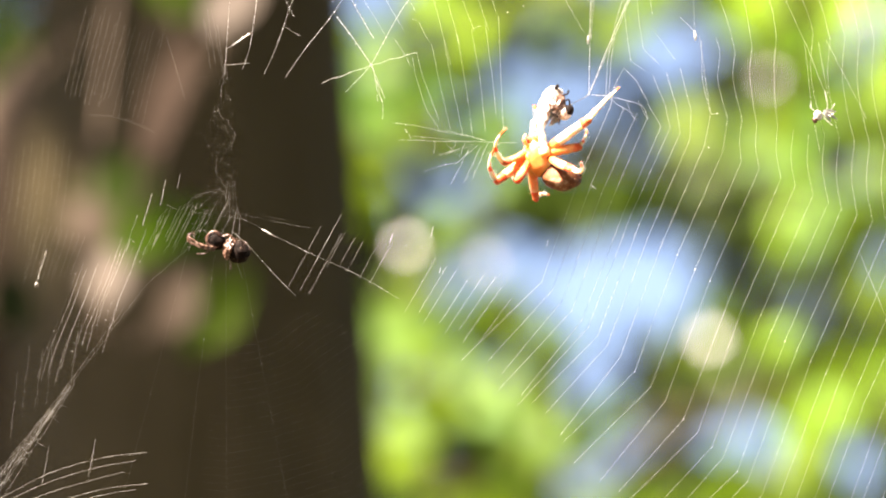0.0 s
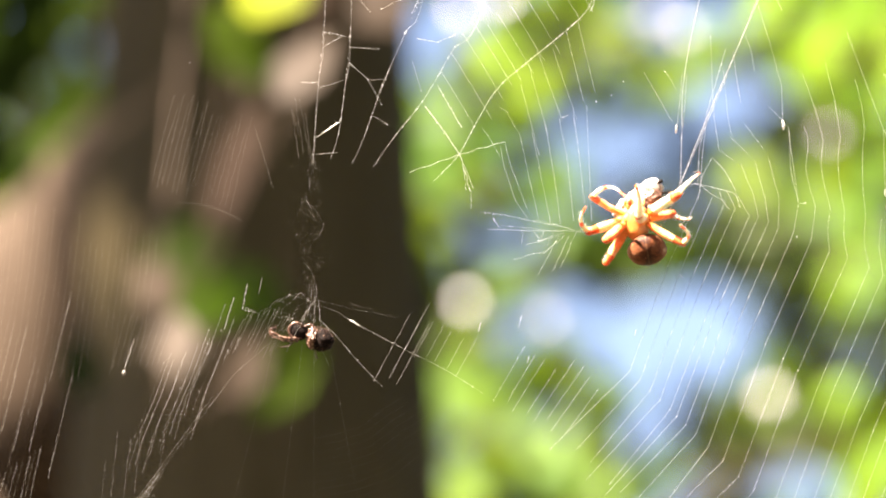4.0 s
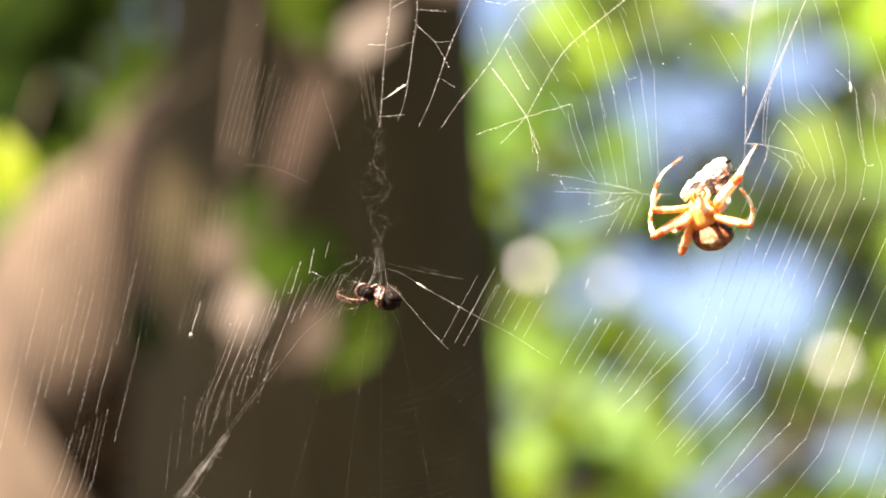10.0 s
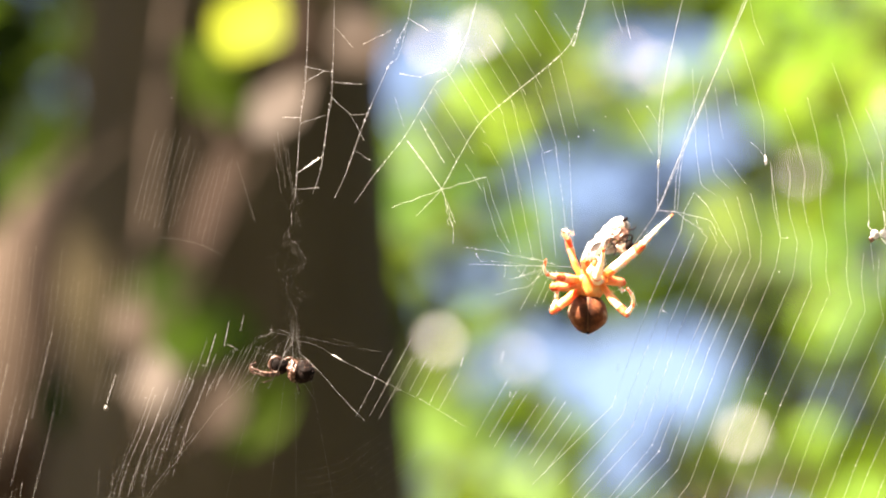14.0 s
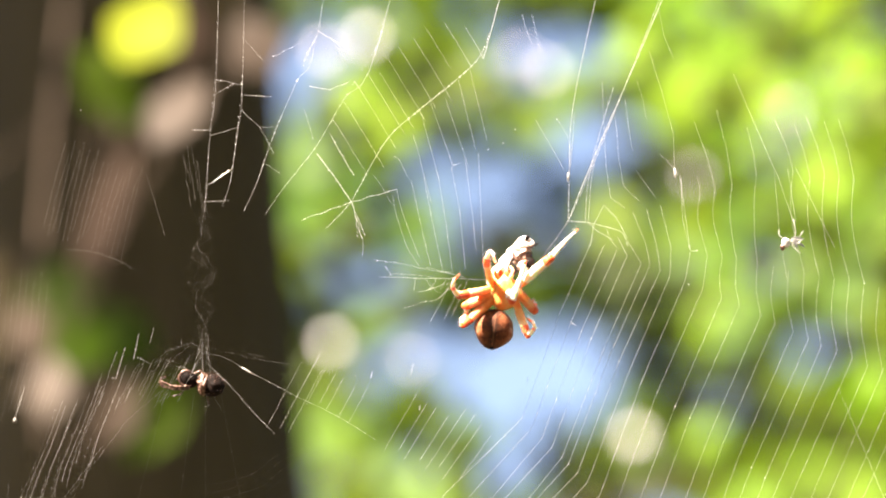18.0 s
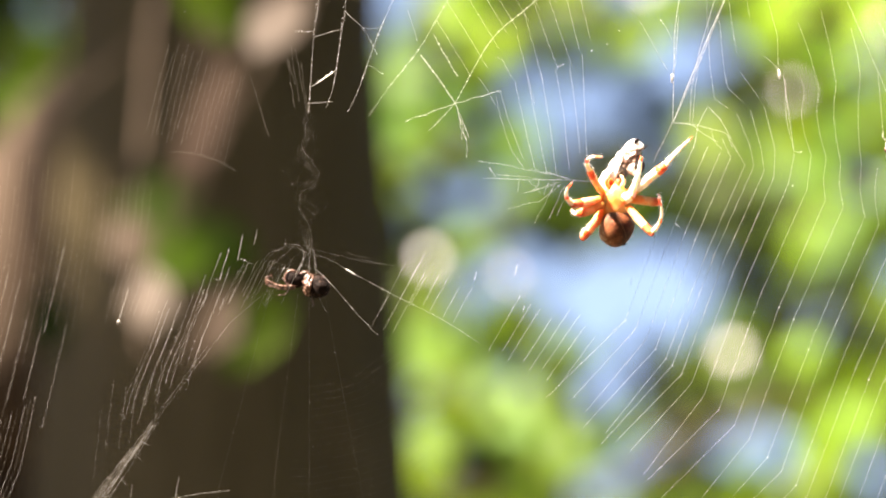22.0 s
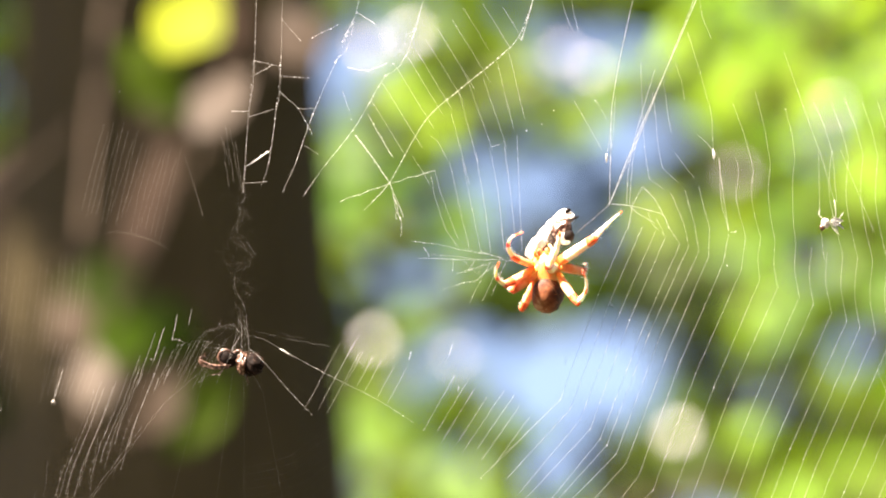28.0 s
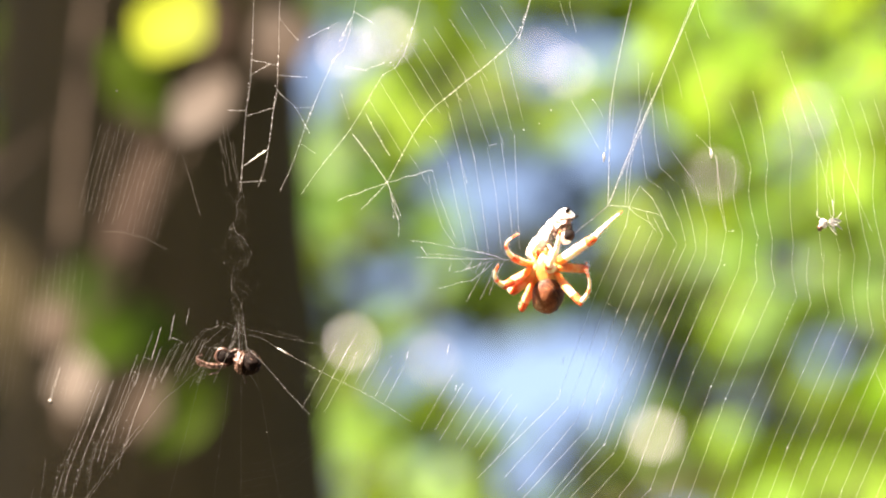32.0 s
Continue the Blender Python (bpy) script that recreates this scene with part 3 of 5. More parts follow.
# small pale leaves added where glints blur into bright discs
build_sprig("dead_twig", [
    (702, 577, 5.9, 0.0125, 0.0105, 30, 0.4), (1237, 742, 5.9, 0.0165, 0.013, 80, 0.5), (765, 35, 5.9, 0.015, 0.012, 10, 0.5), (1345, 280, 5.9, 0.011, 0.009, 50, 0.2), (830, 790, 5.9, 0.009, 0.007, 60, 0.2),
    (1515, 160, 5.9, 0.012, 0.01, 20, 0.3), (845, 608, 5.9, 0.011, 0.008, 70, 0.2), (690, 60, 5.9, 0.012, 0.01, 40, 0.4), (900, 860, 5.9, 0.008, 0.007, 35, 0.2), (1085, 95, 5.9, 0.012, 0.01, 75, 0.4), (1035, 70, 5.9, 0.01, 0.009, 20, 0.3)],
    PALE_LEAF, Vector((0.84, 7.25, 3.7)), "branch end with a few small pale leaves added as blurred glints")


# ---- webs ----
def strand(points, r, parent, mat=SILK, name="thread", sides=4, label=""):
    return part(name, tube(points, r * MM * (0.52 if mat is SILK else 0.54), sides), mat, parent, label, smooth=False)


def wavy(a, b, rng, amount, steps=7):
    """Points from a to b that sag and waver a little."""
    n = (b - a).orthogonal().normalized()
    return [a.lerp(b, i / steps) + (n * rng.uniform(-1, 1) * amount * MM if 0 < i < steps else Vector((0, 0, 0))) for i in range(steps + 1)]


def beads(points, rng, share, r):
    """Sticky lumps along a thread, as tiny knots."""
    verts, faces = [], []
    for p in points:
        if rng.random() < share:
            d = Vector((rng.gauss(0, 1), rng.gauss(0, 1), rng.gauss(0, 1))).normalized() * r * MM * 1.3
            tube([p - d, p, p + d], [r * MM * 0.5, r * MM, r * MM * 0.5], 5, (verts, faces))
    return verts, faces


def build_orb_web():
    rng = random.Random(21)
    web = thing("orb_web", WEBS.copy(), "orb web of fine white silk with torn spirals around its hub", "spider web")
    up = lambda x, y, w=0: near(x, y, w)
    # supporting lines above the hub
    strand(curve_through([up(1110, 358), up(1160, 235), up(1262, 0), up(1500, -560)], 5), 0.11, web, name="support_thread", label="thick doubled silk line")
    strand(curve_through([up(1114, 350), up(1165, 232), up(1250, 20), up(1480, -560)], 5), 0.06, web, name="support_thread")
    strand(curve_through([up(1110, 358), up(1112, 268), up(1117, 165), up(1155, -20), up(1290, -600)], 5), 0.08, web, name="support_thread")
    strand([up(1140, 362), up(1143, 300), up(1156, 235), up(1190, 120)], 0.05, web, name="support_thread")
    strand([up(1145, 360), up(1150, 290), up(1158, 240)], 0.04, web, name="support_thread")
    strand([up(1114, 262), up(1121, 165)], 0.035, web, name="support_thread")
    part("knot", tube([up(1111, 276), up(1112, 268), up(1112, 260)], [0.08 * MM, 0.24 * MM, 0.08 * MM], 6), SILK, web)
    tether = strand(wavy(mmv(0, 0), mmv(7.5, 0), rng, 0.08, 14), 0.15, web, OLD_SILK, "tether_thread", label="thin dusty thread that holds the prey")
    part("hub", beads([up(1108 + i * 4, 358 + (i % 3) * 1.5) for i in range(8)], rng, 0.7, 0.07), SILK, web)
    strand(curve_through([up(1108, 358), up(1140, 360), up(1175, 368), up(1205, 378), up(1215, 402)], 4), 0.07, web, name="hub_thread")
    strand([up(1146, 362), up(1160, 375), up(1190, 392)], 0.05, web, name="hub_thread")
    strand([up(1178, 372), up(1184, 392), up(1196, 404)], 0.045, web, name="hub_thread")
    # spokes, as height over place across; the sticky spiral bends at each of them
    upper_spoke = lambda x: 358 + 0.19 * (x - 1110)
    side_spoke = lambda x: 358 + 0.46 * (x - 1110)

    def drop(p, slope, spoke, lean):
        """Where a thread that leaves p and leans by so much meets the line spoke + slope * x."""
        y = (spoke + slope * (p[0] + lean * p[1])) / (1 + slope * lean)
        return p[0] - lean * (y - p[1]), y

    def spiral(points, r, bow=0.0, beaded=0.0):
        """A sticky thread from spoke to spoke, each length of it bowed a little towards the hub."""
        out = [points[0]]
        for p, q in zip(points, points[1:]):
            out += [((p[0] + q[0]) / 2 - bow * abs(q[1] - p[1]), (p[1] + q[1]) / 2), q]
        pts = [up(*p) for p in out]
        strand(curve_through(pts, 3) if bow else pts, r, web, name="spiral_thread")
        if beaded and rng.random() < beaded:
            part("droplet", beads([pts[-1]], rng, 1, 0.1), SILK, web)

    turns = [(1155, 1130), (1175, 1160), (1198, 1182), (1216, 1200), (1241, 1217), (1257, 1248), (1275, 1268), (1292, 1294), (1318, 1328), (1350, 1358), (1383, 1385),
             (1415, 1410), (1453, 1447), (1478, 1475), (1510, 1502), (1537, 1530), (1560, 1556)] + [(1588 + 27 * i, 1583 + 26.5 * i) for i in range(9)]
    for i, (x1, x2) in enumerate(turns):
        r = 0.042 if i < 9 else 0.034
        a, b = (x2, upper_spoke(x2) + rng.uniform(-3, 3)), (x1, side_spoke(x1) + rng.uniform(-3, 3))
        if i > 2:
            spiral([a, b], r, 0.06 if i > 9 else 0.0)
        # down past the side spoke, the knots of the crossing line and the low spoke
        c = drop(b, 0.8, 525 - 0.8 * 1115, 0.44 + rng.uniform(-0.012, 0.012))
        d = drop(c, 0.97, 770 - 0.97 * 1106, 0.37 + rng.uniform(-0.015, 0.015))
        e = (d[0] - 118 + rng.uniform(-25, 12), d[1] + 128 + rng.uniform(-10, 14))
        spiral([b, c], r * 1.0, 0.0, 0.45)
        spiral([c, d], r * 0.86, 0.0, 0.6)
        spiral([d, e], r * 0.92)
    # above the upper spoke: short hanging lengths, then a second length to the spoke over them
    spiral([(1150, 392), (1158, 350), (1175, 318), (1197, 340), (1217, 377)], 0.055)
    for x, y, k in ((1248, 382, 0.42), (1268, 387, 0.28), (1294, 392, 0.26), (1328, 398, 0.14)):
        top = 330 - 5 * (x - 1248) / 20 if x < 1320 else 262
        spiral([(x - k * (y - top), top), (x - k * (y - top) * 0.42, y - (y - top) * 0.4), (x, y)], 0.045)
    for x2, x3, y3, x4, y4 in ((1358, 1345, 300, 1338, 265), (1385, 1372, 288, 1335, 170), (1410, 1402, 280, 1375, 150), (1447, 1445, 267, 1428, 180),
                               (1530, 1510, 254, 1478, 168), (1556, 1540, 268, 1512, 175), (1583, 1566, 262, 1532, 160), (1610, 1592, 266, 1565, 170), (1637, 1618, 270, 1590, 165)):
        spiral([(x3, y3), (x3 - 4, (y3 + upper_spoke(x2)) / 2 - 14), (x2, upper_spoke(x2))], 0.038, 0.02)
        spiral([(x4, y4), ((x3 + x4) / 2 + 3, (y3 + y4) / 2), (x3, y3)], 0.036)
    for run in ([(1172, 100), (1176, 205), (1179, 250), (1187, 305), (1213, 323)], [(1192, 150), (1197, 180), (1202, 240), (1210, 285), (1238, 311)], [(1212, 130), (1220, 190), (1226, 222)],
                [(1233, 98), (1244, 130), (1250, 165)], [(1233, 258), (1250, 282), (1266, 303)], [(1274, 228), (1288, 240), (1300, 254)],
                [(1255, 45), (1278, 118), (1298, 192), (1300, 255)], [(1272, -30), (1282, 20), (1298, 58)], [(1055, 168), (1082, 215), (1104, 255)], [(1092, 165), (1103, 182), (1112, 200)],
                [(1030, -20), (1040, 15), (1048, 34)], [(1048, -20), (1056, 20), (1062, 45)], [(1122, 168), (1118, 220), (1113, 262)]):
        spiral(run, 0.033)
    part("knot", tube([up(1301, 270), up(1302, 262), up(1300, 252)], [0.1 * MM, 0.3 * MM, 0.1 * MM], 6), SILK, web)
    strand(curve_through([up(1312, 270), up(1313, 320), up(1316, 350), up(1328, 398)], 3), 0.045, web, name="spiral_thread")
    # band below the spider: threads that start on the leash line and climb to the next spoke
    for i in range(20):
        x = 575 + 17.6 * i + rng.uniform(-3, 3)
        y = 616 + 0.548 * (x - 545) + (75 if i < 3 else 0) + rng.uniform(-5, 6)
        lean = 0.54 + 0.3 * min(1.0, max(0.0, (x - 760) / 230))
        long = rng.uniform(78, 112) if i > 9 else rng.uniform(60, 84) + (45 if i < 3 else 0)
        start = (x + lean * 12, y - 12) if rng.random() < 0.35 else (x, y)
        if 9 < i < 11 or rng.random() < 0.06:
            continue
        spiral([start, (x + lean * long, y - long)], (0.03 if i < 10 else 0.038) * rng.uniform(0.85, 1.15), 0.0)
    for x, y, k in ((762, 618, 14), (848, 676, 10), (1038, 628, 12), (833, 608, 20)):
        strand([up(x + k * 0.25, y - k / 2), up(x, y + k / 2)], 0.07, web, name="loose_thread")
    # upper left: threads strung between the two slanting spokes, and on down from the lower one
    for i, (x, y, long) in enumerate(((695, 165, 100), (712, 130, 120), (735, 100, 117), (757, 85, 105), (778, 83, 98), (792, 58, 112), (812, 38, 108), (838, 22, 112), (858, 2, 74), (893, -5, 82), (928, 0, 60))):
        spiral([(x, y), (x + 0.31 * long, y + 0.5 * long), (x + 0.61 * long, y + long)], 0.034 * rng.uniform(0.9, 1.15))
    for x, y, lean in ((837, 190, 0.26), (850, 150, 0.27), (865, 128, 0.36), (893, 125, 0.34), (917, 95, 0.25), (938, 78, 0.24)):
        spiral([(x, y), (x + lean * 62, y + 62), (x + lean * 125, y + 125)], 0.034)
    for run in ([(800, 230), (812, 236), (828, 268)], [(801, 300), (806, 330), (826, 393), (848, 425)], [(834, 273), (851, 353), (868, 425)], [(856, 268), (872, 350), (890, 436)],
                [(880, 258), (896, 353), (907, 436)], [(905, 250), (920, 330), (930, 430)], [(929, 236), (942, 330), (949, 400)], [(953, 225), (957, 320), (962, 430)], [(768, 265), (782, 285), (800, 317)]):
        spiral(run, 0.034)
    strand([up(908, 248), up(922, 243)], 0.05, web, name="loose_thread")
    part("droplet", beads([up(970, 219), up(997, 208), up(1018, 184), up(1325, 458), up(1340, 398), up(1120, 528), up(1092, 166)], rng, 1, 0.1), SILK, web)
    strand([up(1117, 524), up(1126, 532)], 0.06, web, name="loose_thread")
    strand([up(1330, 399), up(1341, 399)], 0.05, web, name="loose_thread")
    # the spoke that holds the star, and the star of tangled silk
    star = up(728, 312)
    strand(curve_through([star, up(790, 203), up(850, 148), up(915, 95), up(955, 55), up(978, 0), up(1120, -560)], 5), 0.075, web, name="spoke_thread", label="bright beaded spoke thread")
    part("droplet", beads(curve_through([star, up(790, 203), up(850, 148), up(915, 95), up(955, 55), up(978, 0)], 12), rng, 0.5, 0.11), SILK, web)
    for a, b, r in (((728, 312), (640, 345), 0.06), ((728, 312), (682, 360), 0.055), ((728, 312), (808, 290), 0.07), ((728, 312), (668, 228), 0.1),
                    ((728, 312), (748, 378), 0.09), ((748, 378), (748, 408), 0.04), ((690, 190), (732, 264), 0.075), ((735, 330), (752, 372), 0.06), ((738, 340), (740, 376), 0.05)):
        strand(wavy(up(*a), up(*b), rng, 0.25, 5), r * 1.25, web, name="star_thread")
    part("droplet", beads(wavy(up(690, 190), up(732, 264), rng, 0.2, 9) + wavy(up(668, 228), star, rng, 0.2, 9), rng, 0.7, 0.1), SILK, web)
    strand([up(808, 290), up(818, 330), up(848, 410)], 0.035, web, name="spiral_thread")
    # threads drawn together at the spider's forelegs
    for x, y, u, v, r in ((776, 445, 985, 450, 0.04), (812, 421, 925, 444, 0.03), (766, 415, 812, 421, 0.03), (861, 428, 930, 446, 0.034), (876, 488, 915, 456, 0.036), (846, 472, 912, 452, 0.03),
                          (861, 470, 905, 456, 0.03), (820, 500, 880, 484, 0.024), (800, 438, 905, 449, 0.026), (842, 448, 838, 470, 0.028), (858, 449, 880, 472, 0.026), (905, 455, 868, 524, 0.03),
                          (922, 458, 892, 520, 0.034), (935, 450, 908, 512, 0.034), (786, 425, 800, 442, 0.024), (880, 446, 868, 470, 0.03), (895, 449, 884, 474, 0.028)):
        line = wavy(up(x, y), up(u, v), rng, 0.16, 6)
        strand(line, r, web, name="gathered_thread")
        part("droplet", beads(line[1:-1], rng, 0.35, 0.07), SILK, web)
    # long guy lines down and away
    strand([up(1590, 640), up(2400, 2600), Vector((0.35, -1.9, 0.15))], 0.03, web, name="guy_thread")
    return tether, [o for o in web.children if o.name.split(".")[0] in ("support_thread", "hub_thread", "hub")]


def build_tangle_web():
    rng = random.Random(33)
    web = thing("tangle_web", WEBS.copy(), "old dusty web with tangled cord, threads and dense retreat", "spider web")
    up = lambda x, y, w=-2: near(x, y, w)
    # ladder above the cord
    strand(curve_through([up(500, -500), up(490, 60), up(478, 190), up(470, 310), up(468, 330)], 5), 0.042, web)
    strand(curve_through([up(545, -500), up(536, 80), up(526, 190), up(514, 275), up(500, 320)], 5), 0.042, web)
    strand(curve_through([up(750, -500), up(668, 15), up(632, 98), up(592, 190), up(560, 280), up(538, 328)], 5), 0.042, web)
    strand(curve_through([up(900, -500), up(775, 35), up(715, 130), up(665, 215), up(610, 285), up(575, 335)], 5), 0.042, web)
    for a, b, r in (((484, 124), (522, 102), 0.055), ((490, 96), (534, 106), 0.045), ((534, 122), (585, 126), 0.05), ((446, 185), (478, 185), 0.055),
                    ((478, 196), (525, 181), 0.055), ((534, 150), (566, 180), 0.05), ((566, 180), (598, 180), 0.05), ((566, 180), (590, 225), 0.035),
                    ((474, 282), (500, 265), 0.06), ((500, 265), (514, 256), 0.08), ((468, 312), (512, 309), 0.05), ((655, 108), (690, 114), 0.09),
                    ((690, 114), (722, 100), 0.06), ((644, 62), (664, 22), 0.05), ((670, 10), (702, 30), 0.06), ((590, 55), (640, 30), 0.04), ((535, 20), (570, 60), 0.04),
                    ((575, 245), (600, 260), 0.03), ((645, 150), (660, 200), 0.03)):
        line = wavy(up(*a), up(*b), rng, 0.12, 6)
        strand(line, r * 0.85, web)
        part("droplet", beads(line, rng, 0.5, 0.07), SILK, web)
    for line in ([(490, 60), (478, 190), (470, 310)], [(536, 80), (526, 190), (514, 275)], [(668, 15), (632, 98), (592, 190), (560, 280)], [(775, 35), (715, 130), (665, 215), (610, 285)]):
        part("droplet", beads(curve_through([up(*p) for p in line], 22), rng, 0.4, 0.075), SILK, web)
    part("knot", beads([up(534, 104), up(632, 98), up(592, 190), up(500, 264), up(510, 258)], rng, 1, 0.17), SILK, web)
    part("knot", tube([up(482, 278), up(496, 268), up(506, 261), up(516, 255)], [0.03 * MM, 0.09 * MM, 0.1 * MM, 0.03 * MM], 6), LEG_CREAM, web)
    for x0, y0, x1, y1 in ((437, 210, 452, 310), (445, 215, 464, 320), (430, 230, 444, 320), (432, 232, 445, 280), (455, 240, 468, 330)):
        strand(wavy(up(x0, y0), up(x1, y1), rng, 0.2, 6), 0.04, web, OLD_SILK)
    strand([up(365, 262), up(380, 310), up(398, 372)], 0.045, web, OLD_SILK)
    # the cord: twisted dusty strands
    for i in range(5):
        wide, beat, lead = rng.uniform(0.8, 1.7), rng.uniform(0.7, 1.7), rng.uniform(0, 6.3)
        pts = [up(467 + (wide * 13 * math.sin(k * beat + lead) + rng.gauss(0, 5)) * math.sin(0.2 + k / 20 * 2.75), 318 + k * 13 + rng.uniform(-6, 6), -3 + rng.uniform(-4, 4)) for k in range(21)]
        line = curve_through(pts, 4)
        strand(line, rng.uniform(0.005, 0.009), web, SILK if i == 0 else OLD_SILK, "cord_strand")
        part("droplet", beads(line, rng, 0.12, 0.04), OLD_SILK, web)
    for i in range(22):                  # curled ends that stand off the cord
        y = rng.uniform(325, 575)
        x, turn, size = 466 + rng.gauss(-3, 20), rng.uniform(0, 6.3), rng.uniform(5, 12)
        strand(curve_through([up(x + size * math.cos(turn + 0.8 * q), y + size * 1.3 * math.sin(turn + 0.8 * q) + 3 * q) for q in range(4)], 3), 0.008, web, OLD_SILK, "wisp")
    # the retreat: a fan of dense threads, looped together under the cord
    for i in range(26):
        s = i / 25
        x, y = 468 - 130 * s + rng.uniform(-8, 8), 582 + 30 * s + rng.uniform(-14, 10)
        k = rng.uniform(0.45, 1.0)
        strand(wavy(up(x, y, -2), up(x - 40 * k, y + 82 * k, -3 - 3 * s), rng, 0.1, 5), rng.uniform(0.013, 0.032), web, SILK if i % 4 else OLD_SILK, "retreat_thread")
    for i in range(3):
        x1, y1 = 452 - 10 * i + rng.uniform(-6, 6), 572 + 2 * i + rng.uniform(-14, 10)
        x2, y2 = x1 - 22 - rng.uniform(0, 20), y1 + rng.uniform(8, 24)
        line = curve_through([up(467 + rng.uniform(-4, 4), 575 + rng.uniform(-14, 6)), up(x1, y1), up(x2, y2), up(x2 - 14, y2 + rng.uniform(16, 34))], 4)
        strand([p + mmv(rng.gauss(0, 0.22), rng.gauss(0, 0.22)) for p in line], rng.uniform(0.009, 0.016), web, SILK, "retreat_thread")
    for x, y, u, v, r in ((328, 569, 311, 626, 0.06), (352, 545, 343, 590, 0.06), (378, 535, 372, 562, 0.05), (290, 650, 281, 672, 0.05), (338, 640, 330, 660, 0.05), (318, 662, 311, 678, 0.05)):
        strand([up(x, y), up(u, v)], r, web, SILK, "retreat_thread")
    for i in range(4):
        strand(wavy(up(462 + 4 * i, 545), up(458 + 7 * i, 612), rng, 0.25, 4), 0.013, web, SILK, "retreat_thread")
    for i in range(9):                   # short cross threads and knots that tie the fan together
        x, y = 452 - 100 * rng.random(), 566 + 40 * rng.random()
        line = wavy(up(x, y), up(x + rng.uniform(-34, 30), y + rng.uniform(-16, 18)), rng, 0.2, 4)
        strand(line, rng.uniform(0.008, 0.018), web, SILK, "retreat_thread")
        part("knot", beads(line[1:], rng, 0.4, 0.06), SILK, web)
    for x, y, w, r in ((133, 700, -30, 0.42), (306, 624, -8, 0.14), (318, 660, -8, 0.12), (250, 150, -20, 0.12), (440, 455, -8, 0.1), (735, 620, -4, 0.1)):
        bm = ball(r * MM, r * 1.2 * MM, r * MM, x, 0.5, 2, 2.0)
        part("fluff", bm, OLD_SILK, web, "speck of pale fluff").location = up(x, y, w)
    strand(wavy(up(133, 700, -30), up(150, 640, -34), rng, 0.2, 4), 0.05, web, OLD_SILK, "sheet_thread")
    # leash threads from the retreat
    leash = strand(curve_through([up(470, 580), up(505, 588), up(545, 612), up(620, 652), up(700, 692), up(772, 737)], 5), 0.02, web, SILK, "leash_thread")
    part("knot", tube([up(533, 605), up(541, 609), up(548, 614), up(558, 620)], [0.04 * MM, 0.13 * MM, 0.15 * MM, 0.04 * MM], 6), SILK, leash)
    part("droplet", beads(curve_through([up(545, 612), up(620, 652), up(700, 692), up(772, 737)], 14), rng, 0.5, 0.07), SILK, leash)
    second = strand(curve_through([up(480, 605), up(512, 636), up(552, 682), up(590, 722)], 4), 0.022, web, SILK, "leash_thread")
    part("droplet", beads(curve_through([up(480, 605), up(512, 636), up(552, 682), up(590, 722)], 9), rng, 0.4, 0.06), SILK, second)
    strand(curve_through([up(535, 576), up(555, 583), up(575, 586)], 3), 0.022, web, OLD_SILK, "leash_thread")
    strand(wavy(up(470, 570), up(548, 588), rng, 0.1, 6) + wavy(up(552, 589), up(620, 600), rng, 0.1, 6), 0.011, web, SILK, "leash_thread")
    # hanging spokes below
    for x0, x1, x2 in ((470, 470, 472), (497, 540, 640), (400, 340, 200), (450, 420, 360)):
        spoke = [up(x0, 650, -8), up(x1, 880, -14), up(x2, 1400, -20)]
        strand(spoke, 0.019, web, OLD_SILK, "spoke_thread")
        part("droplet", beads(curve_through(spoke, 26), rng, 0.14, 0.04), SILK, web)
    for i in range(30):                  # a faint lower fan of spiral threads between those spokes
        r = 175 + 13.2 * i
        fan = [(471 + r * math.cos(radians(q)) * k, 640 + r * math.sin(radians(q)) * k) for q, k in ((96, 1.0), (90, 1.0), (76, 0.985), (62, 1.0), (46, 0.99), (32, 1.08))]
        strand([up(x, y, -12) for x, y in fan[1 if i < 9 else 0:6 if i < 12 else 5]], 0.007 + 0.003 * rng.random(), web, OLD_SILK, "spiral_thread")
    # the sheets of parallel threads that run back towards the trunk
    for i in range(17):
        x = 196 + 8.6 * i
        y = 300 + 3.2 * i
        strand([up(x + 26, y - 92 + rng.uniform(-14, 14), -30), up(x + 4, y - 10, -30), up(x - 13, y + 58 + rng.uniform(-18, 14), -30)], 0.04 if i < 9 else 0.022, web, OLD_SILK, "sheet_thread")
    for i in range(30):                  # long fine threads, one sheet from high on the trunk to the lower corner
        x = -150 + 11.5 * i + rng.uniform(-2, 2)
        y0, y1 = 395 + rng.uniform(-30, 50) + 2.0 * i, 640 + rng.uniform(-40, 130) - 2.0 * i
        strand([up(x + 0.11 * (520 - y0), y0, -45), up(x, 520, -45), up(x - 0.15 * (y1 - 520), y1, -45)], 0.016 + 0.008 * rng.random(), web, OLD_SILK, "sheet_thread")
        if i < 20:
            y2 = y1 + rng.uniform(110, 230)
            strand([up(x - 0.15 * (y1 - 520), y1, -45), up(x - 0.15 * (y1 - 520) - 0.24 * (y2 - y1), y2, -45)], 0.022 + 0.014 * rng.random(), web, SILK if i % 2 else OLD_SILK, "sheet_thread")
    for i in range(15):
        x, y = 148 + 9.5 * i, 826 - 7 * i + rng.uniform(-16, 16)
        k, d = rng.uniform(0.8, 1.3), rng.uniform(30, 90)
        line = [up(x - 0.28 * d, y + d, -10), up(x, y, -10), up(x + 27 * k, y - 64 * k, -10), up(x + 50 * k, y - 128 * k, -10)]
        strand(line, 0.015 + 0.007 * (i % 3), web, SILK if i % 3 else OLD_SILK, "sheet_thread")
        part("droplet", beads(curve_through(line, 5), rng, 0.25, 0.06), SILK, web)
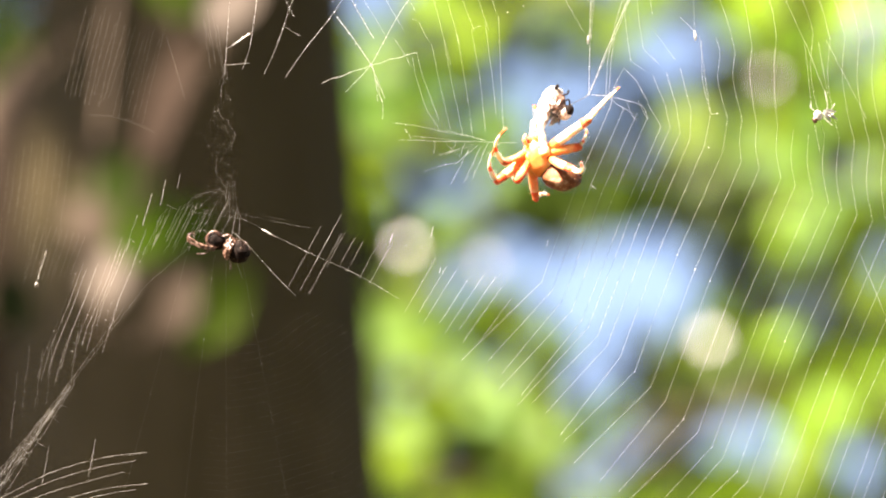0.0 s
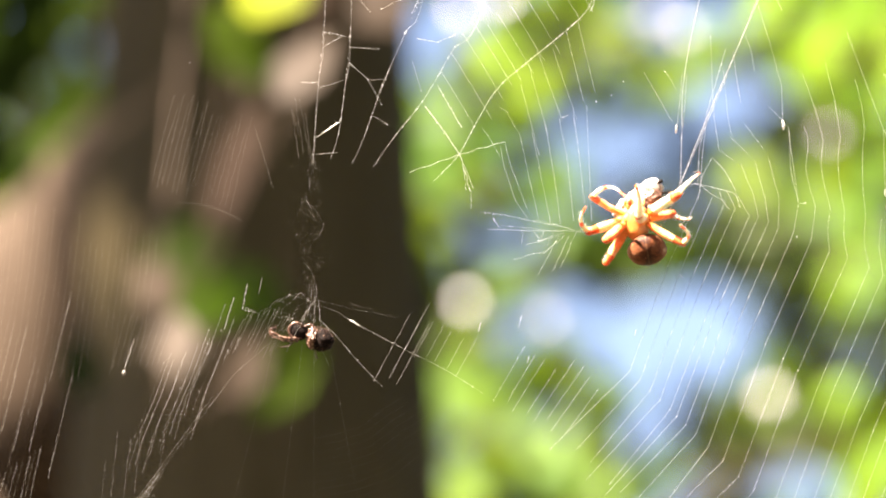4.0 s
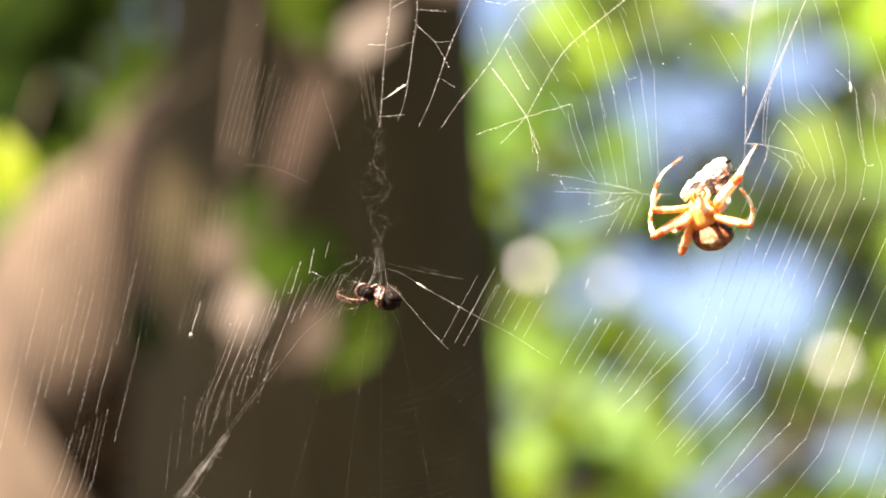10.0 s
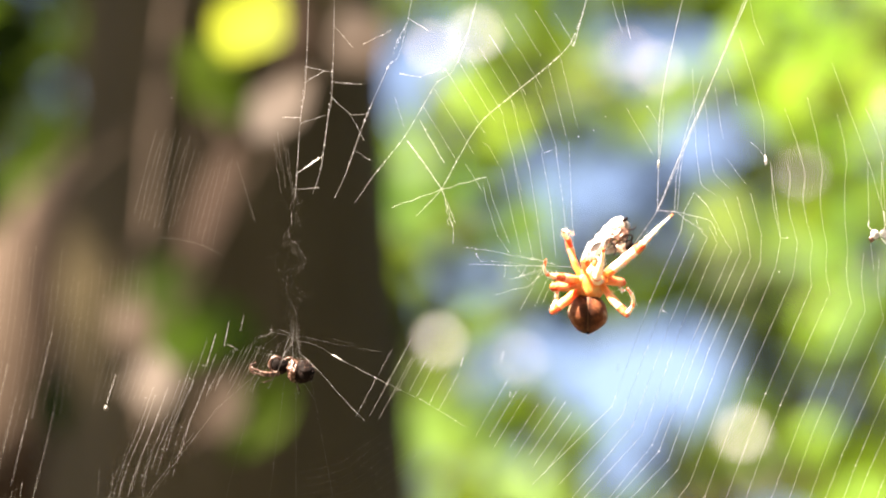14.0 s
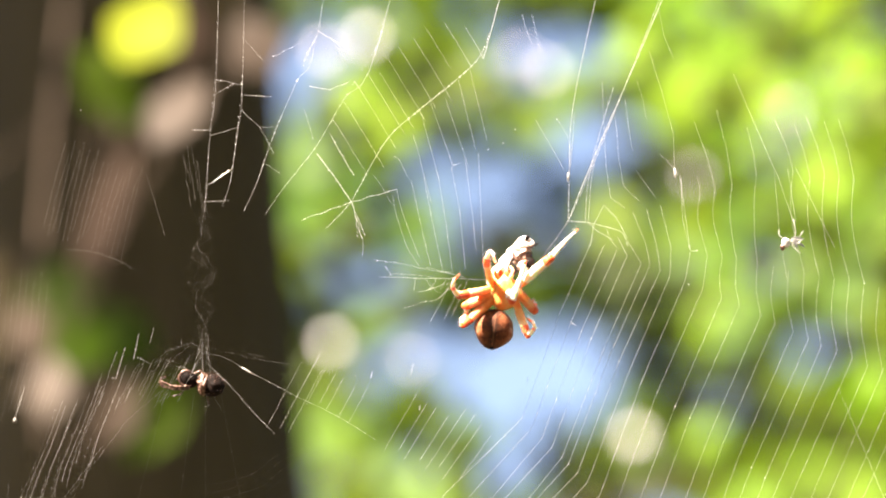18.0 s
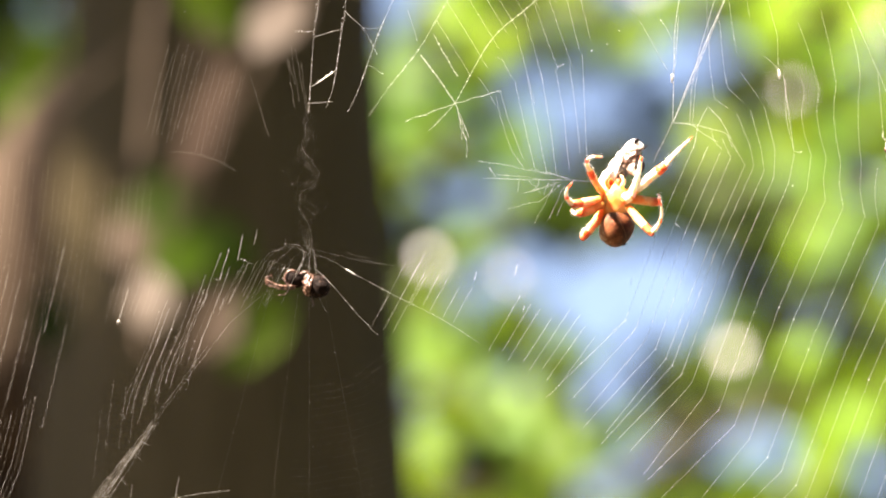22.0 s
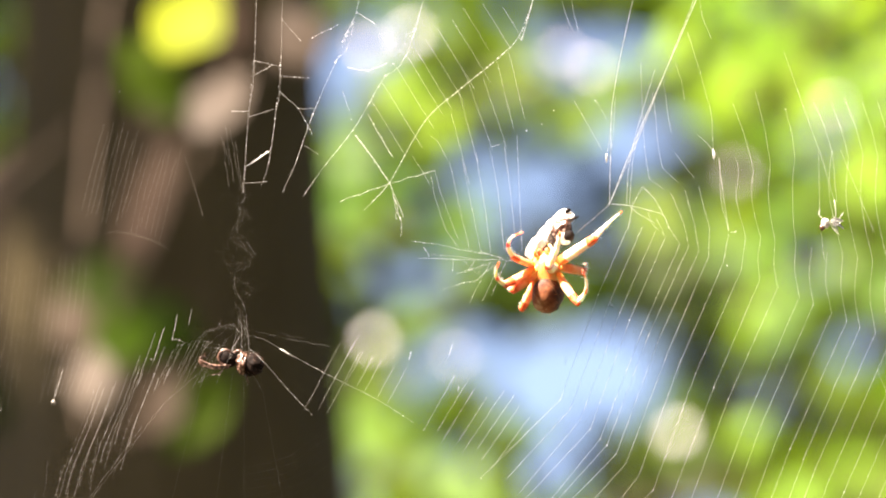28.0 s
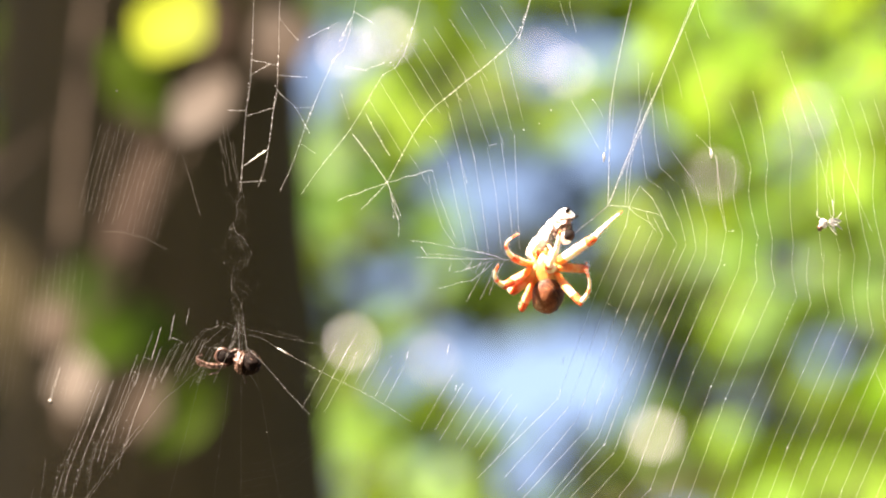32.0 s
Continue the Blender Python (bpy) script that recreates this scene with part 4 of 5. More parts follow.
    for i in range(9):
        x = 112 + 10 * i
        strand([up(x, 690 - 4 * (i % 3), -40), up(x + 26, 590 + 3 * i, -40)], 0.034, web, OLD_SILK, "sheet_thread")
    for i in range(8):                   # bright ends of the long sheet
        x = -112 + 10.5 * i + rng.uniform(-2, 2)
        strand([up(x + 26, 880 - 7 * i, -25), up(x, 955, -25), up(x - 38, 1050, -25)], 0.028, web, SILK if i % 2 else OLD_SILK, "sheet_thread")
    for x, y, long in ((117, 854, 82), (140, 864, 62), (160, 842, 70), (205, 812, 60), (96, 905, 70)):
        strand(wavy(up(x + 6, y - 50, -8), up(x - 8, y + long, -8), rng, 0.2, 9), 0.012, web, SILK, "hair")
    strand(curve_through([up(225, 398, -60), up(262, 400, -60), up(305, 412, -60), up(340, 430, -60)], 4), 0.05, web, OLD_SILK, "sheet_thread")
    # the bright bundle at the lower corner with hairs
    for i in range(11):
        o = rng.gauss(0, 10)
        k = 0.4 * rng.random() - 0.2
        a, b = up(176 + 120 * k + o * 0.5, 903 - 165 * k, -8), up(40 + o * 1.6, 1095, -8)
        strand(wavy(a, b, rng, 0.12, 8), rng.uniform(0.012, 0.026), web, SILK, "bundle_thread")
    strand([up(150, 940, -8), up(225, 838, -8), up(330, 700, -8), up(400, 640, -6)], 0.016, web, SILK, "bundle_thread")
    strand([up(120, 985, -8), up(210, 850, -8), up(290, 742, -8)], 0.016, web, SILK, "bundle_thread")
    strand([up(40, 1090, -20), up(-700, 2600, -60), Vector((-0.2, -1.9, 0.1))], 0.08, web, SILK, "guy_thread")
    for i in range(24):
        k = rng.random()
        p = up(176 - 136 * k, 903 + 187 * k, -8)
        strand(wavy(p, p + Vector((rng.uniform(0.5, 2.6), rng.uniform(-2, 1.2), rng.uniform(-1, 1))) * MM, rng, 0.3, 3), 0.022, web, SILK, "hair")
    for i in range(7):
        y = 1000 + 17 * i + rng.uniform(-5, 5)
        strand(curve_through([up(66, y + 84 - 6 * i, -8), up(160, y + 36, -8), up(250, y + 10, -8), up(330 - 20 * (i % 3), y, -8)], 3), rng.uniform(0.026, 0.045), web, SILK, "spiral_thread")
    for x, y in ((232, 1000), (150, 1012)):
        strand([up(x + 7, y - 25, -8), up(x, y + 15, -8), up(x - 6, y + 42, -8)], 0.04, web, SILK, "spiral_thread")
    return leash, second, [o for o in web.children if o.name.split(".")[0] == "retreat_thread"]


# ---- the spiders and their prey ----
def mmv(u, v, w=0.0):
    return Vector((u, v, w)) * MM


def faces_by_share(ob, sides, stops, mats):
    """Gives the rings of a tube their materials by the share of its length: stops are (share up to which, index)."""
    for m in mats:
        ob.data.materials.append(m)
    rings = max(1, (len(ob.data.polygons) - 2) // sides)
    for i, p in enumerate(ob.data.polygons):
        k = min(1.0, (i // sides + 0.5) / rings)
        p.material_index = next((index for share, index in stops if k <= share), stops[-1][1])


def build_leg(parent, hip, long, low, radii, bow, seed, pale=False):
    """A jointed leg along x from its hip: thigh, knee, and a shin and foot that turn together about the knee."""
    rng = random.Random(seed)
    n = 14
    pts = [mmv(long * i / (n - 1), 0.1 * bow * math.sin(math.pi * i / (n - 1)), 0.1 * math.sin(math.pi * i / (n - 1))) for i in range(n)]
    swell = [radii[0] * MM * (0.86 + 0.22 * math.sin(math.pi * (0.1 + 0.75 * i / (n - 1))) - 0.1 * (i / (n - 1)) ** 4) for i in range(n)]
    geo = tube(pts, swell, 12)
    for v in geo[0]:                     # uneven, slightly flattened
        v += Vector((0, noise.noise(v * 800 + Vector((seed, 0, 0))), noise.noise(v * 800 + Vector((0, seed, 0))))) * 0.12 * MM
    leg = part("leg", geo, CARAPACE, parent)
    faces_by_share(leg, 12, ((0.2 + 0.1 * rng.random(), 0), (0.74 if not pale else 0.88, 1), (1, 2)), (LEG_CREAM if pale else LEG_PALE, LEG_RED))
    leg.location = mmv(*hip)
    knee = part("knee", ball(radii[0] * 0.98 * MM, radii[0] * 0.86 * MM, radii[0] * 0.88 * MM, seed, 0.25, 3), LEG_RED, leg)
    knee.location = mmv(long, 0, 0)
    m = 26
    line = curve_through([mmv(0, 0), mmv(low * 0.16, bow * 0.62), mmv(low * 0.42, bow), mmv(low * 0.7, bow * 0.82), mmv(low, 0)], 6)[:m]
    width = [MM * (radii[1] + (radii[2] - radii[1]) * (i / (len(line) - 1)) ** 0.8) * (1 + 0.09 * math.sin(i * 1.15 + seed)) for i in range(len(line))]
    cut = int(len(line) * 0.64)
    shin = part("shin", tube(line[:cut + 1], width[:cut + 1], 10), LEG_CREAM, leg)
    faces_by_share(shin, 10, ((1, 0),) if pale else ((0.14, 1), (0.62, 0), (0.8, 1), (1, 0)), (LEG_RED,))
    foot = part("foot", tube(line[cut:], width[cut:], 9), LEG_CREAM, leg)
    faces_by_share(foot, 9, ((0.75 if pale else 0.45, 0), (1, 1)), (LEG_RED,))
    shin.location = foot.location = knee.location
    down = ([], [])
    for i in range(90):
        k = rng.randrange(n)
        d = Vector((rng.uniform(-0.3, 0.8), rng.gauss(0, 1), rng.gauss(0, 1))).normalized()
        tube([pts[k], pts[k] + d * (swell[k] + rng.uniform(0.2, 0.5) * MM)], [0.02 * MM, 0.007 * MM], 3, down)
    part("bristles", down, LEG_PALE, leg)
    down = ([], [])
    for i in range(80):
        k = rng.randrange(len(line))
        d = Vector((rng.uniform(-0.1, 1.0), rng.gauss(0, 1), rng.gauss(0, 1))).normalized()
        tube([line[k], line[k] + d * (width[k] + rng.uniform(0.25, 0.6) * MM)], [0.02 * MM, 0.007 * MM], 3, down)
    spines = part("spines", down, LEG_CREAM, leg)
    spines.location = knee.location
    return leg, (shin, foot, spines), hip, long, low


def build_spider():
    s = thing("spider", WEBS @ Matrix.Translation(mmv(22, -3, 3)), "orange-brown orb-weaver spider with banded legs holding wrapped prey", "spider")
    # carapace: a pear-shaped shield, narrower in front
    bm = ball(2.75 * MM, 3.0 * MM, 1.7 * MM, 1, 0.12, 4)
    for v in bm.verts:
        k = v.co.y / (2.9 * MM)
        v.co.x *= 1.0 - 0.28 * max(0, k) ** 1.5
        v.co.z += 0.25 * MM * math.cos(v.co.x / (2.3 * MM) * 3.0) * (1 - abs(k))
        v.co.y *= 1.28 if k < 0 else 1.0
    part("cephalothorax", bm, CARAPACE, s, "translucent orange carapace")
    for x in (-0.62, 0.62):
        bm = ball(0.55 * MM, 0.95 * MM, 0.6 * MM, 4, 0.08, 2)
        part("chelicera", bm, LEG_RED, s).location = mmv(x, 2.7, 0.5)
        part("pedipalp", tube(curve_through([mmv(x * 1.8, 2.0, 0.9), mmv(x * 2.6, 3.1, 1.5), mmv(x * 1.7, 4.1, 1.2)], 4), [0.34 * MM, 0.36 * MM, 0.36 * MM, 0.34 * MM, 0.33 * MM, 0.3 * MM, 0.28 * MM, 0.24 * MM, 0.15 * MM], 8), LEG_PALE, s)
    for i in range(6):
        a = (i - 2.5) * 0.42
        part("coxa", ball(0.62 * MM, 0.8 * MM, 0.55 * MM, i, 0.08, 2), CARAPACE, s).location = mmv(2.0 * math.sin(a * 1.1) * (1 if i % 2 else 0.9), 1.1 * math.cos(a) - 0.6, 1.05)
    # abdomen, hung from its stalk at the origin of its own space
    bm = ball(3.3 * MM, 3.55 * MM, 2.5 * MM, 2, 0.07, 4)
    for v in bm.verts:
        k = -v.co.y / (3.55 * MM)
        v.co.x *= 1.05 - 0.24 * max(0, k) ** 2
        v.co.z *= 1.0 - 0.25 * max(0, k)
        v.co *= 1 + 0.012 * noise.noise(v.co * 2500)
    ab = part("abdomen", bm, ABDOMEN, s, "round brown felted abdomen")
    ab.location = mmv(0, -2.3, -0.2)
    geo = ([], [])
    rng = random.Random(3)
    for i in range(160):
        d = Vector((rng.gauss(0, 1), rng.gauss(0, 1), rng.gauss(0, 1))).normalized()
        p = Vector((d.x * 3.15, d.y * 3.45, d.z * 2.4)) * MM
        tube([p, p + d * 0.5 * MM], [0.012 * MM, 0.005 * MM], 3, geo)
    part("hairs", geo, LEG_RED, ab)
    part("spinneret", ball(0.38 * MM, 0.32 * MM, 0.35 * MM, 5, 0.1, 2), DARK_CHITIN, ab).location = mmv(0, -3.15, 0.75)
    legs = {"a": build_leg(s, (-2.0, 0.9, 0.3), 6.4, 10.4, (0.58, 0.48, 0.13), 1.7, 1), "b": build_leg(s, (-2.2, 0.0, 0.4), 7.2, 7.4, (0.74, 0.54, 0.15), 1.2, 2),
            "c": build_leg(s, (-2.0, -0.8, 0.6), 5.0, 3.6, (0.84, 0.5, 0.16), 0.4, 3), "d": build_leg(s, (-1.5, -1.5, 0.3), 7.2, 4.2, (0.76, 0.5, 0.16), 0.4, 4),
            "e": build_leg(s, (2.6, 0.8, 0.2), 8.3, 8.6, (0.86, 0.74, 0.14), 0.15, 5, True), "f": build_leg(s, (1.3, -0.4, 1.3), 1.7, 7.4, (0.92, 0.86, 0.26), -0.3, 6, True),
            "g": build_leg(s, (2.3, 0.0, 0.3), 5.0, 3.4, (0.82, 0.5, 0.16), -0.4, 7), "h": build_leg(s, (1.9, -1.0, 0.5), 7.4, 8.0, (0.7, 0.5, 0.15), -1.2, 8)}
    return s, ab, legs


def build_prey():
    """The wrapped insect that the spider feeds on, along x from its lower end, which lies at the jaws, to its head."""
    p = thing("wrapped_prey", WEBS @ Matrix.Translation(mmv(22, -3, 2)), "fly wrapped in white silk with dark eye and wings showing", "insect prey")
    pts = curve_through([mmv(-0.6, -0.2, -0.3), mmv(2.0, 0.2, -0.4), mmv(4.6, 0.4, -0.5), mmv(7.2, 0.5, -0.5), mmv(9.2, 0.35, -0.4), mmv(10.3, 0.1, -0.3)], 6)
    n = len(pts)
    prof = [0.8 * MM * (0.5 + 0.85 * math.sin(math.pi * min(1, (i + 2) / (n + 2))) ** 0.8 + 0.5 * i / n) * (1 + 0.12 * noise.noise(Vector((i * 0.5, 0, 0)))) for i in range(n)]
    prof[-2:] = [prof[-3] * 0.75, prof[-3] * 0.3]
    shroud = tube(pts, prof, 28)
    for v in shroud[0]:                  # folds and lumps of what lies inside
        v += Vector((noise.noise(v * 800), noise.noise(v * 800 + Vector((5, 0, 0))), noise.noise(v * 800 + Vector((0, 5, 0))))) * 0.5 * MM
        v.y, v.z = v.y * 1.22, v.z * 0.66
    part("silk_shroud", shroud, SHROUD, p, "white silk wrapping with brown patches")
    rng = random.Random(9)
    for i in range(18):
        k = 2 + int(rng.random() * (n - 5))
        c, r = pts[k], prof[k] * 1.06
        way = (pts[k + 1] - pts[k - 1]).normalized()
        side = way.orthogonal().normalized()
        lean = rng.gauss(0, 0.5)
        ring = [c + (Matrix.Rotation(a * 0.55, 3, way) @ side) * r + way * r * lean * math.sin(a * 0.55) for a in range(12)]
        strand([Vector((q.x, q.y * 1.22, q.z * 0.66)) for q in ring], 0.06, p, SILK, "wrap_thread")
    for x, y, z, long, wide, turn, roll in ((3.6, -0.9, 0.85, 6.0, 1.8, -5, 22), (0.8, 0.2, 0.8, 3.0, 1.3, 4, -12), (2.6, -1.4, 0.6, 4.6, 1.5, -12, 34)):
        w = part("wing", leaf_shape(long * MM, wide * MM, 0.3, 0.06), WING, p, "smoky brown wing")
        w.matrix_local = Matrix.Translation(mmv(x, y, z)) @ Matrix.Rotation(radians(turn - 90), 4, "Z") @ Matrix.Rotation(radians(roll), 4, "Y")
    part("thorax", ball(1.9 * MM, 1.5 * MM, 1.4 * MM, 8, 0.3, 4, 1.8), RUST_CHITIN, p, "brown downy thorax").location = mmv(7.0, -0.9, 0.5)
    head = part("head", ball(1.35 * MM, 1.5 * MM, 1.2 * MM, 6, 0.12, 4), SHROUD, p, "round pale head")
    head.location = mmv(6.3, -2.5, 0.4)
    part("eye", ball(1.15 * MM, 1.0 * MM, 1.1 * MM, 3, 0.06, 3), DARK_CHITIN, head, "dark compound eye").location = mmv(0.7, -0.6, 0.25)
    part("cap", ball(0.6 * MM, 0.35 * MM, 0.4 * MM, 4, 0.3, 3), DARK_CHITIN, p, "dark tip of the body").location = mmv(10.0, 0.7, 0.5)
    for a, b, c in (((8.6, -0.6, 0.9), (9.6, -1.5, 1.2), (10.8, -1.4, 0.2)), ((7.6, -1.4, 1.2), (8.6, -2.2, 1.5), (7.8, -3.0, 1.0)), ((5.0, -1.0, 1.2), (4.6, -2.4, 1.5), (3.6, -2.8, 1.2))):
        part("insect_leg", tube(curve_through([mmv(*a), mmv(*b), mmv(*c)], 4), [0.17 * MM] * 8 + [0.09 * MM], 6), DARK_CHITIN, p)
    return p


def build_small_spider():
    """The dark body that hangs under the retreat of the old web."""
    s = thing("small_insect", WEBS @ Matrix.Translation(near(455, 630, -4)), "small dark rusty insect with curled legs hanging under silk", "insect prey")
    part("abdomen", ball(2.2 * MM, 2.0 * MM, 1.9 * MM, 3, 0.14, 4, 1.6), DARK_CHITIN, s, "dark round abdomen").location = mmv(2.6, -0.6, 0)
    # paler piece whose colour stands for the highlight on the abdomen's left side
    part("highlight_flank", ball(0.95 * MM, 1.85 * MM, 1.7 * MM, 5, 0.5, 4, 2.2), RUST_CHITIN, s, "downy flank, coloured pale as its lit side").location = mmv(1.0, -0.2, 0.4)
    part("thorax", ball(1.75 * MM, 1.5 * MM, 1.3 * MM, 7, 0.35, 3), DARK_CHITIN, s).location = mmv(-1.7, 0.6, 0)
    ring = [mmv(-1.9 + 1.35 * math.cos(a * 0.5 + 0.6), 0.75 + 1.4 * math.sin(a * 0.5 + 0.6), 0.9) for a in range(10)]
    part("curled_leg", tube(ring, [0.22 * MM, 0.3 * MM, 0.2 * MM, 0.28 * MM, 0.21 * MM, 0.27 * MM, 0.19 * MM, 0.22 * MM, 0.14 * MM, 0.09 * MM], 7), RUST_CHITIN, s, "pale rusty curled leg")
    rng = random.Random(8)
    geo = ([], [])

    def down(p, d, r, long):
        tube([p, p + d * long * MM], [r * MM, r * 0.3 * MM], 3, geo)

    for pts, r in (([(-1.4, -0.9, 0.5), (-3.6, -1.1, 0.8), (-6.3, -0.6, 0.4)], 0.36), ([(-1.6, -0.6, 0.8), (-4.0, -0.7, 1.0), (-6.4, 0.2, 0.6)], 0.27),
                   ([(-6.2, -0.5, 0.5), (-6.5, 0.6, 0.4), (-5.6, 1.0, 0.2)], 0.28), ([(-0.6, 1.6, 0.4), (0.4, 2.0, 0.6), (1.0, 1.5, 0.5)], 0.2),
                   ([(1.2, -1.2, 0.6), (1.8, -2.9, 0.8), (2.2, -3.9, 0.4)], 0.09), ([(-2.4, -1.2, 0.6), (-3.0, -2.0, 0.7), (-4.3, -2.4, 0.5)], 0.09)):
        c = curve_through([mmv(*q) for q in pts], 7)
        part("leg", tube(c, [r * MM * (1 - 0.4 * i / (len(c) - 1)) * rng.uniform(0.7, 1.25) for i in range(len(c))], 7), RUST_CHITIN, s)
        for p in c * 3:
            down(p, Vector((rng.gauss(0, 1), rng.gauss(0, 1), rng.gauss(0, 1))).normalized(), 0.034, r + 0.3)
    for p in ring * 4:
        down(p, Vector((rng.gauss(0, 1), rng.gauss(0, 1), rng.gauss(0.5, 1))).normalized(), 0.03, 0.6)
    for i in range(240):
        d = Vector((rng.gauss(0, 1), rng.gauss(0, 1), rng.gauss(0, 1))).normalized()
        down(mmv(2.4, -0.5) + Vector((d.x * 2.3, d.y * 2.0, d.z * 1.9)) * MM, d, 0.03, 0.42)
    part("hairs", geo, RUST_CHITIN, s)
    for a, b in (((1.0, 1.6, 0.6), (0.8, 7.0, 0)), ((2.4, 1.4, 0.4), (1.6, 6.4, 0)), ((1.2, 0.6, 1.6), (4.4, -5.0, 0.6)), ((-1.0, 1.6, 0.5), (0.2, 5.6, 0)), ((1.4, -1.6, 1.2), (2.0, -4.4, 0.6)), ((1.4, -1.6, 1.2), (3.4, -2.0, 1.0))):
        strand([mmv(*a), mmv(*b)], 0.026, s, SILK, "silk_thread")
    return s


def build_husk():
    """The pale remains of a small fly caught in the spiral."""
    s = thing("insect_husk", WEBS @ Matrix.Translation(near(1500, 388, 1)), "pale shrivelled fly caught in the web threads", "insect prey")
    part("body", ball(0.75 * MM, 0.95 * MM, 0.65 * MM, 4, 0.35, 3), SILK, s).location = mmv(-0.6, -0.5, 0)
    part("head", ball(0.5 * MM, 0.6 * MM, 0.5 * MM, 6, 0.2, 2), RUST_CHITIN, s).location = mmv(-1.2, -1.3, 0.1)
    for turn, ln in ((-128, 3.2), (-150, 2.6), (-100, 2.4)):
        part("wing", leaf_shape(ln * MM, 0.6 * MM, 0.5, 0.3), SILK, s).matrix_local = Matrix.Translation(mmv(0.4, 0.3, 0.2)) @ Matrix.Rotation(radians(turn), 4, "Z")
    for a, b, c in (((0.2, -0.2), (1.2, 0.8), (1.0, 3.6)), ((0.2, -0.4), (1.4, -0.2), (2.6, 1.4)), ((0.0, -0.6), (1.2, -0.9), (2.4, -0.2)), ((-0.8, 0.2), (-1.7, 0.9), (-1.6, 2.0)), ((0.1, -0.6), (0.9, -1.6), (1.9, -2.6))):
        part("insect_leg", tube(curve_through([mmv(*a), mmv(*b), mmv(*c)], 4), [0.075 * MM] * 8 + [0.04 * MM], 5), SILK, s)
    for a, b in (((-1.6, 0.6), (-1.8, 12.6)), ((1.2, 2.6), (-1.6, 12.4)), ((1.4, 3.0), (0.6, 12.4)), ((2.0, 12.6), (8.0, -2.0)), ((-1.4, -1.4), (-0.8, -7.0)), ((-1.8, 12.6), (-8, 30))):
        strand([mmv(*a), mmv(*b)], 0.036, s, SILK, "silk_thread")
    return s


tether, hub_threads = build_orb_web()
leash, second_leash, retreat = build_tangle_web()
spider, abdomen, legs = build_spider()
prey = build_prey()
small = build_small_spider()
husk = build_husk()


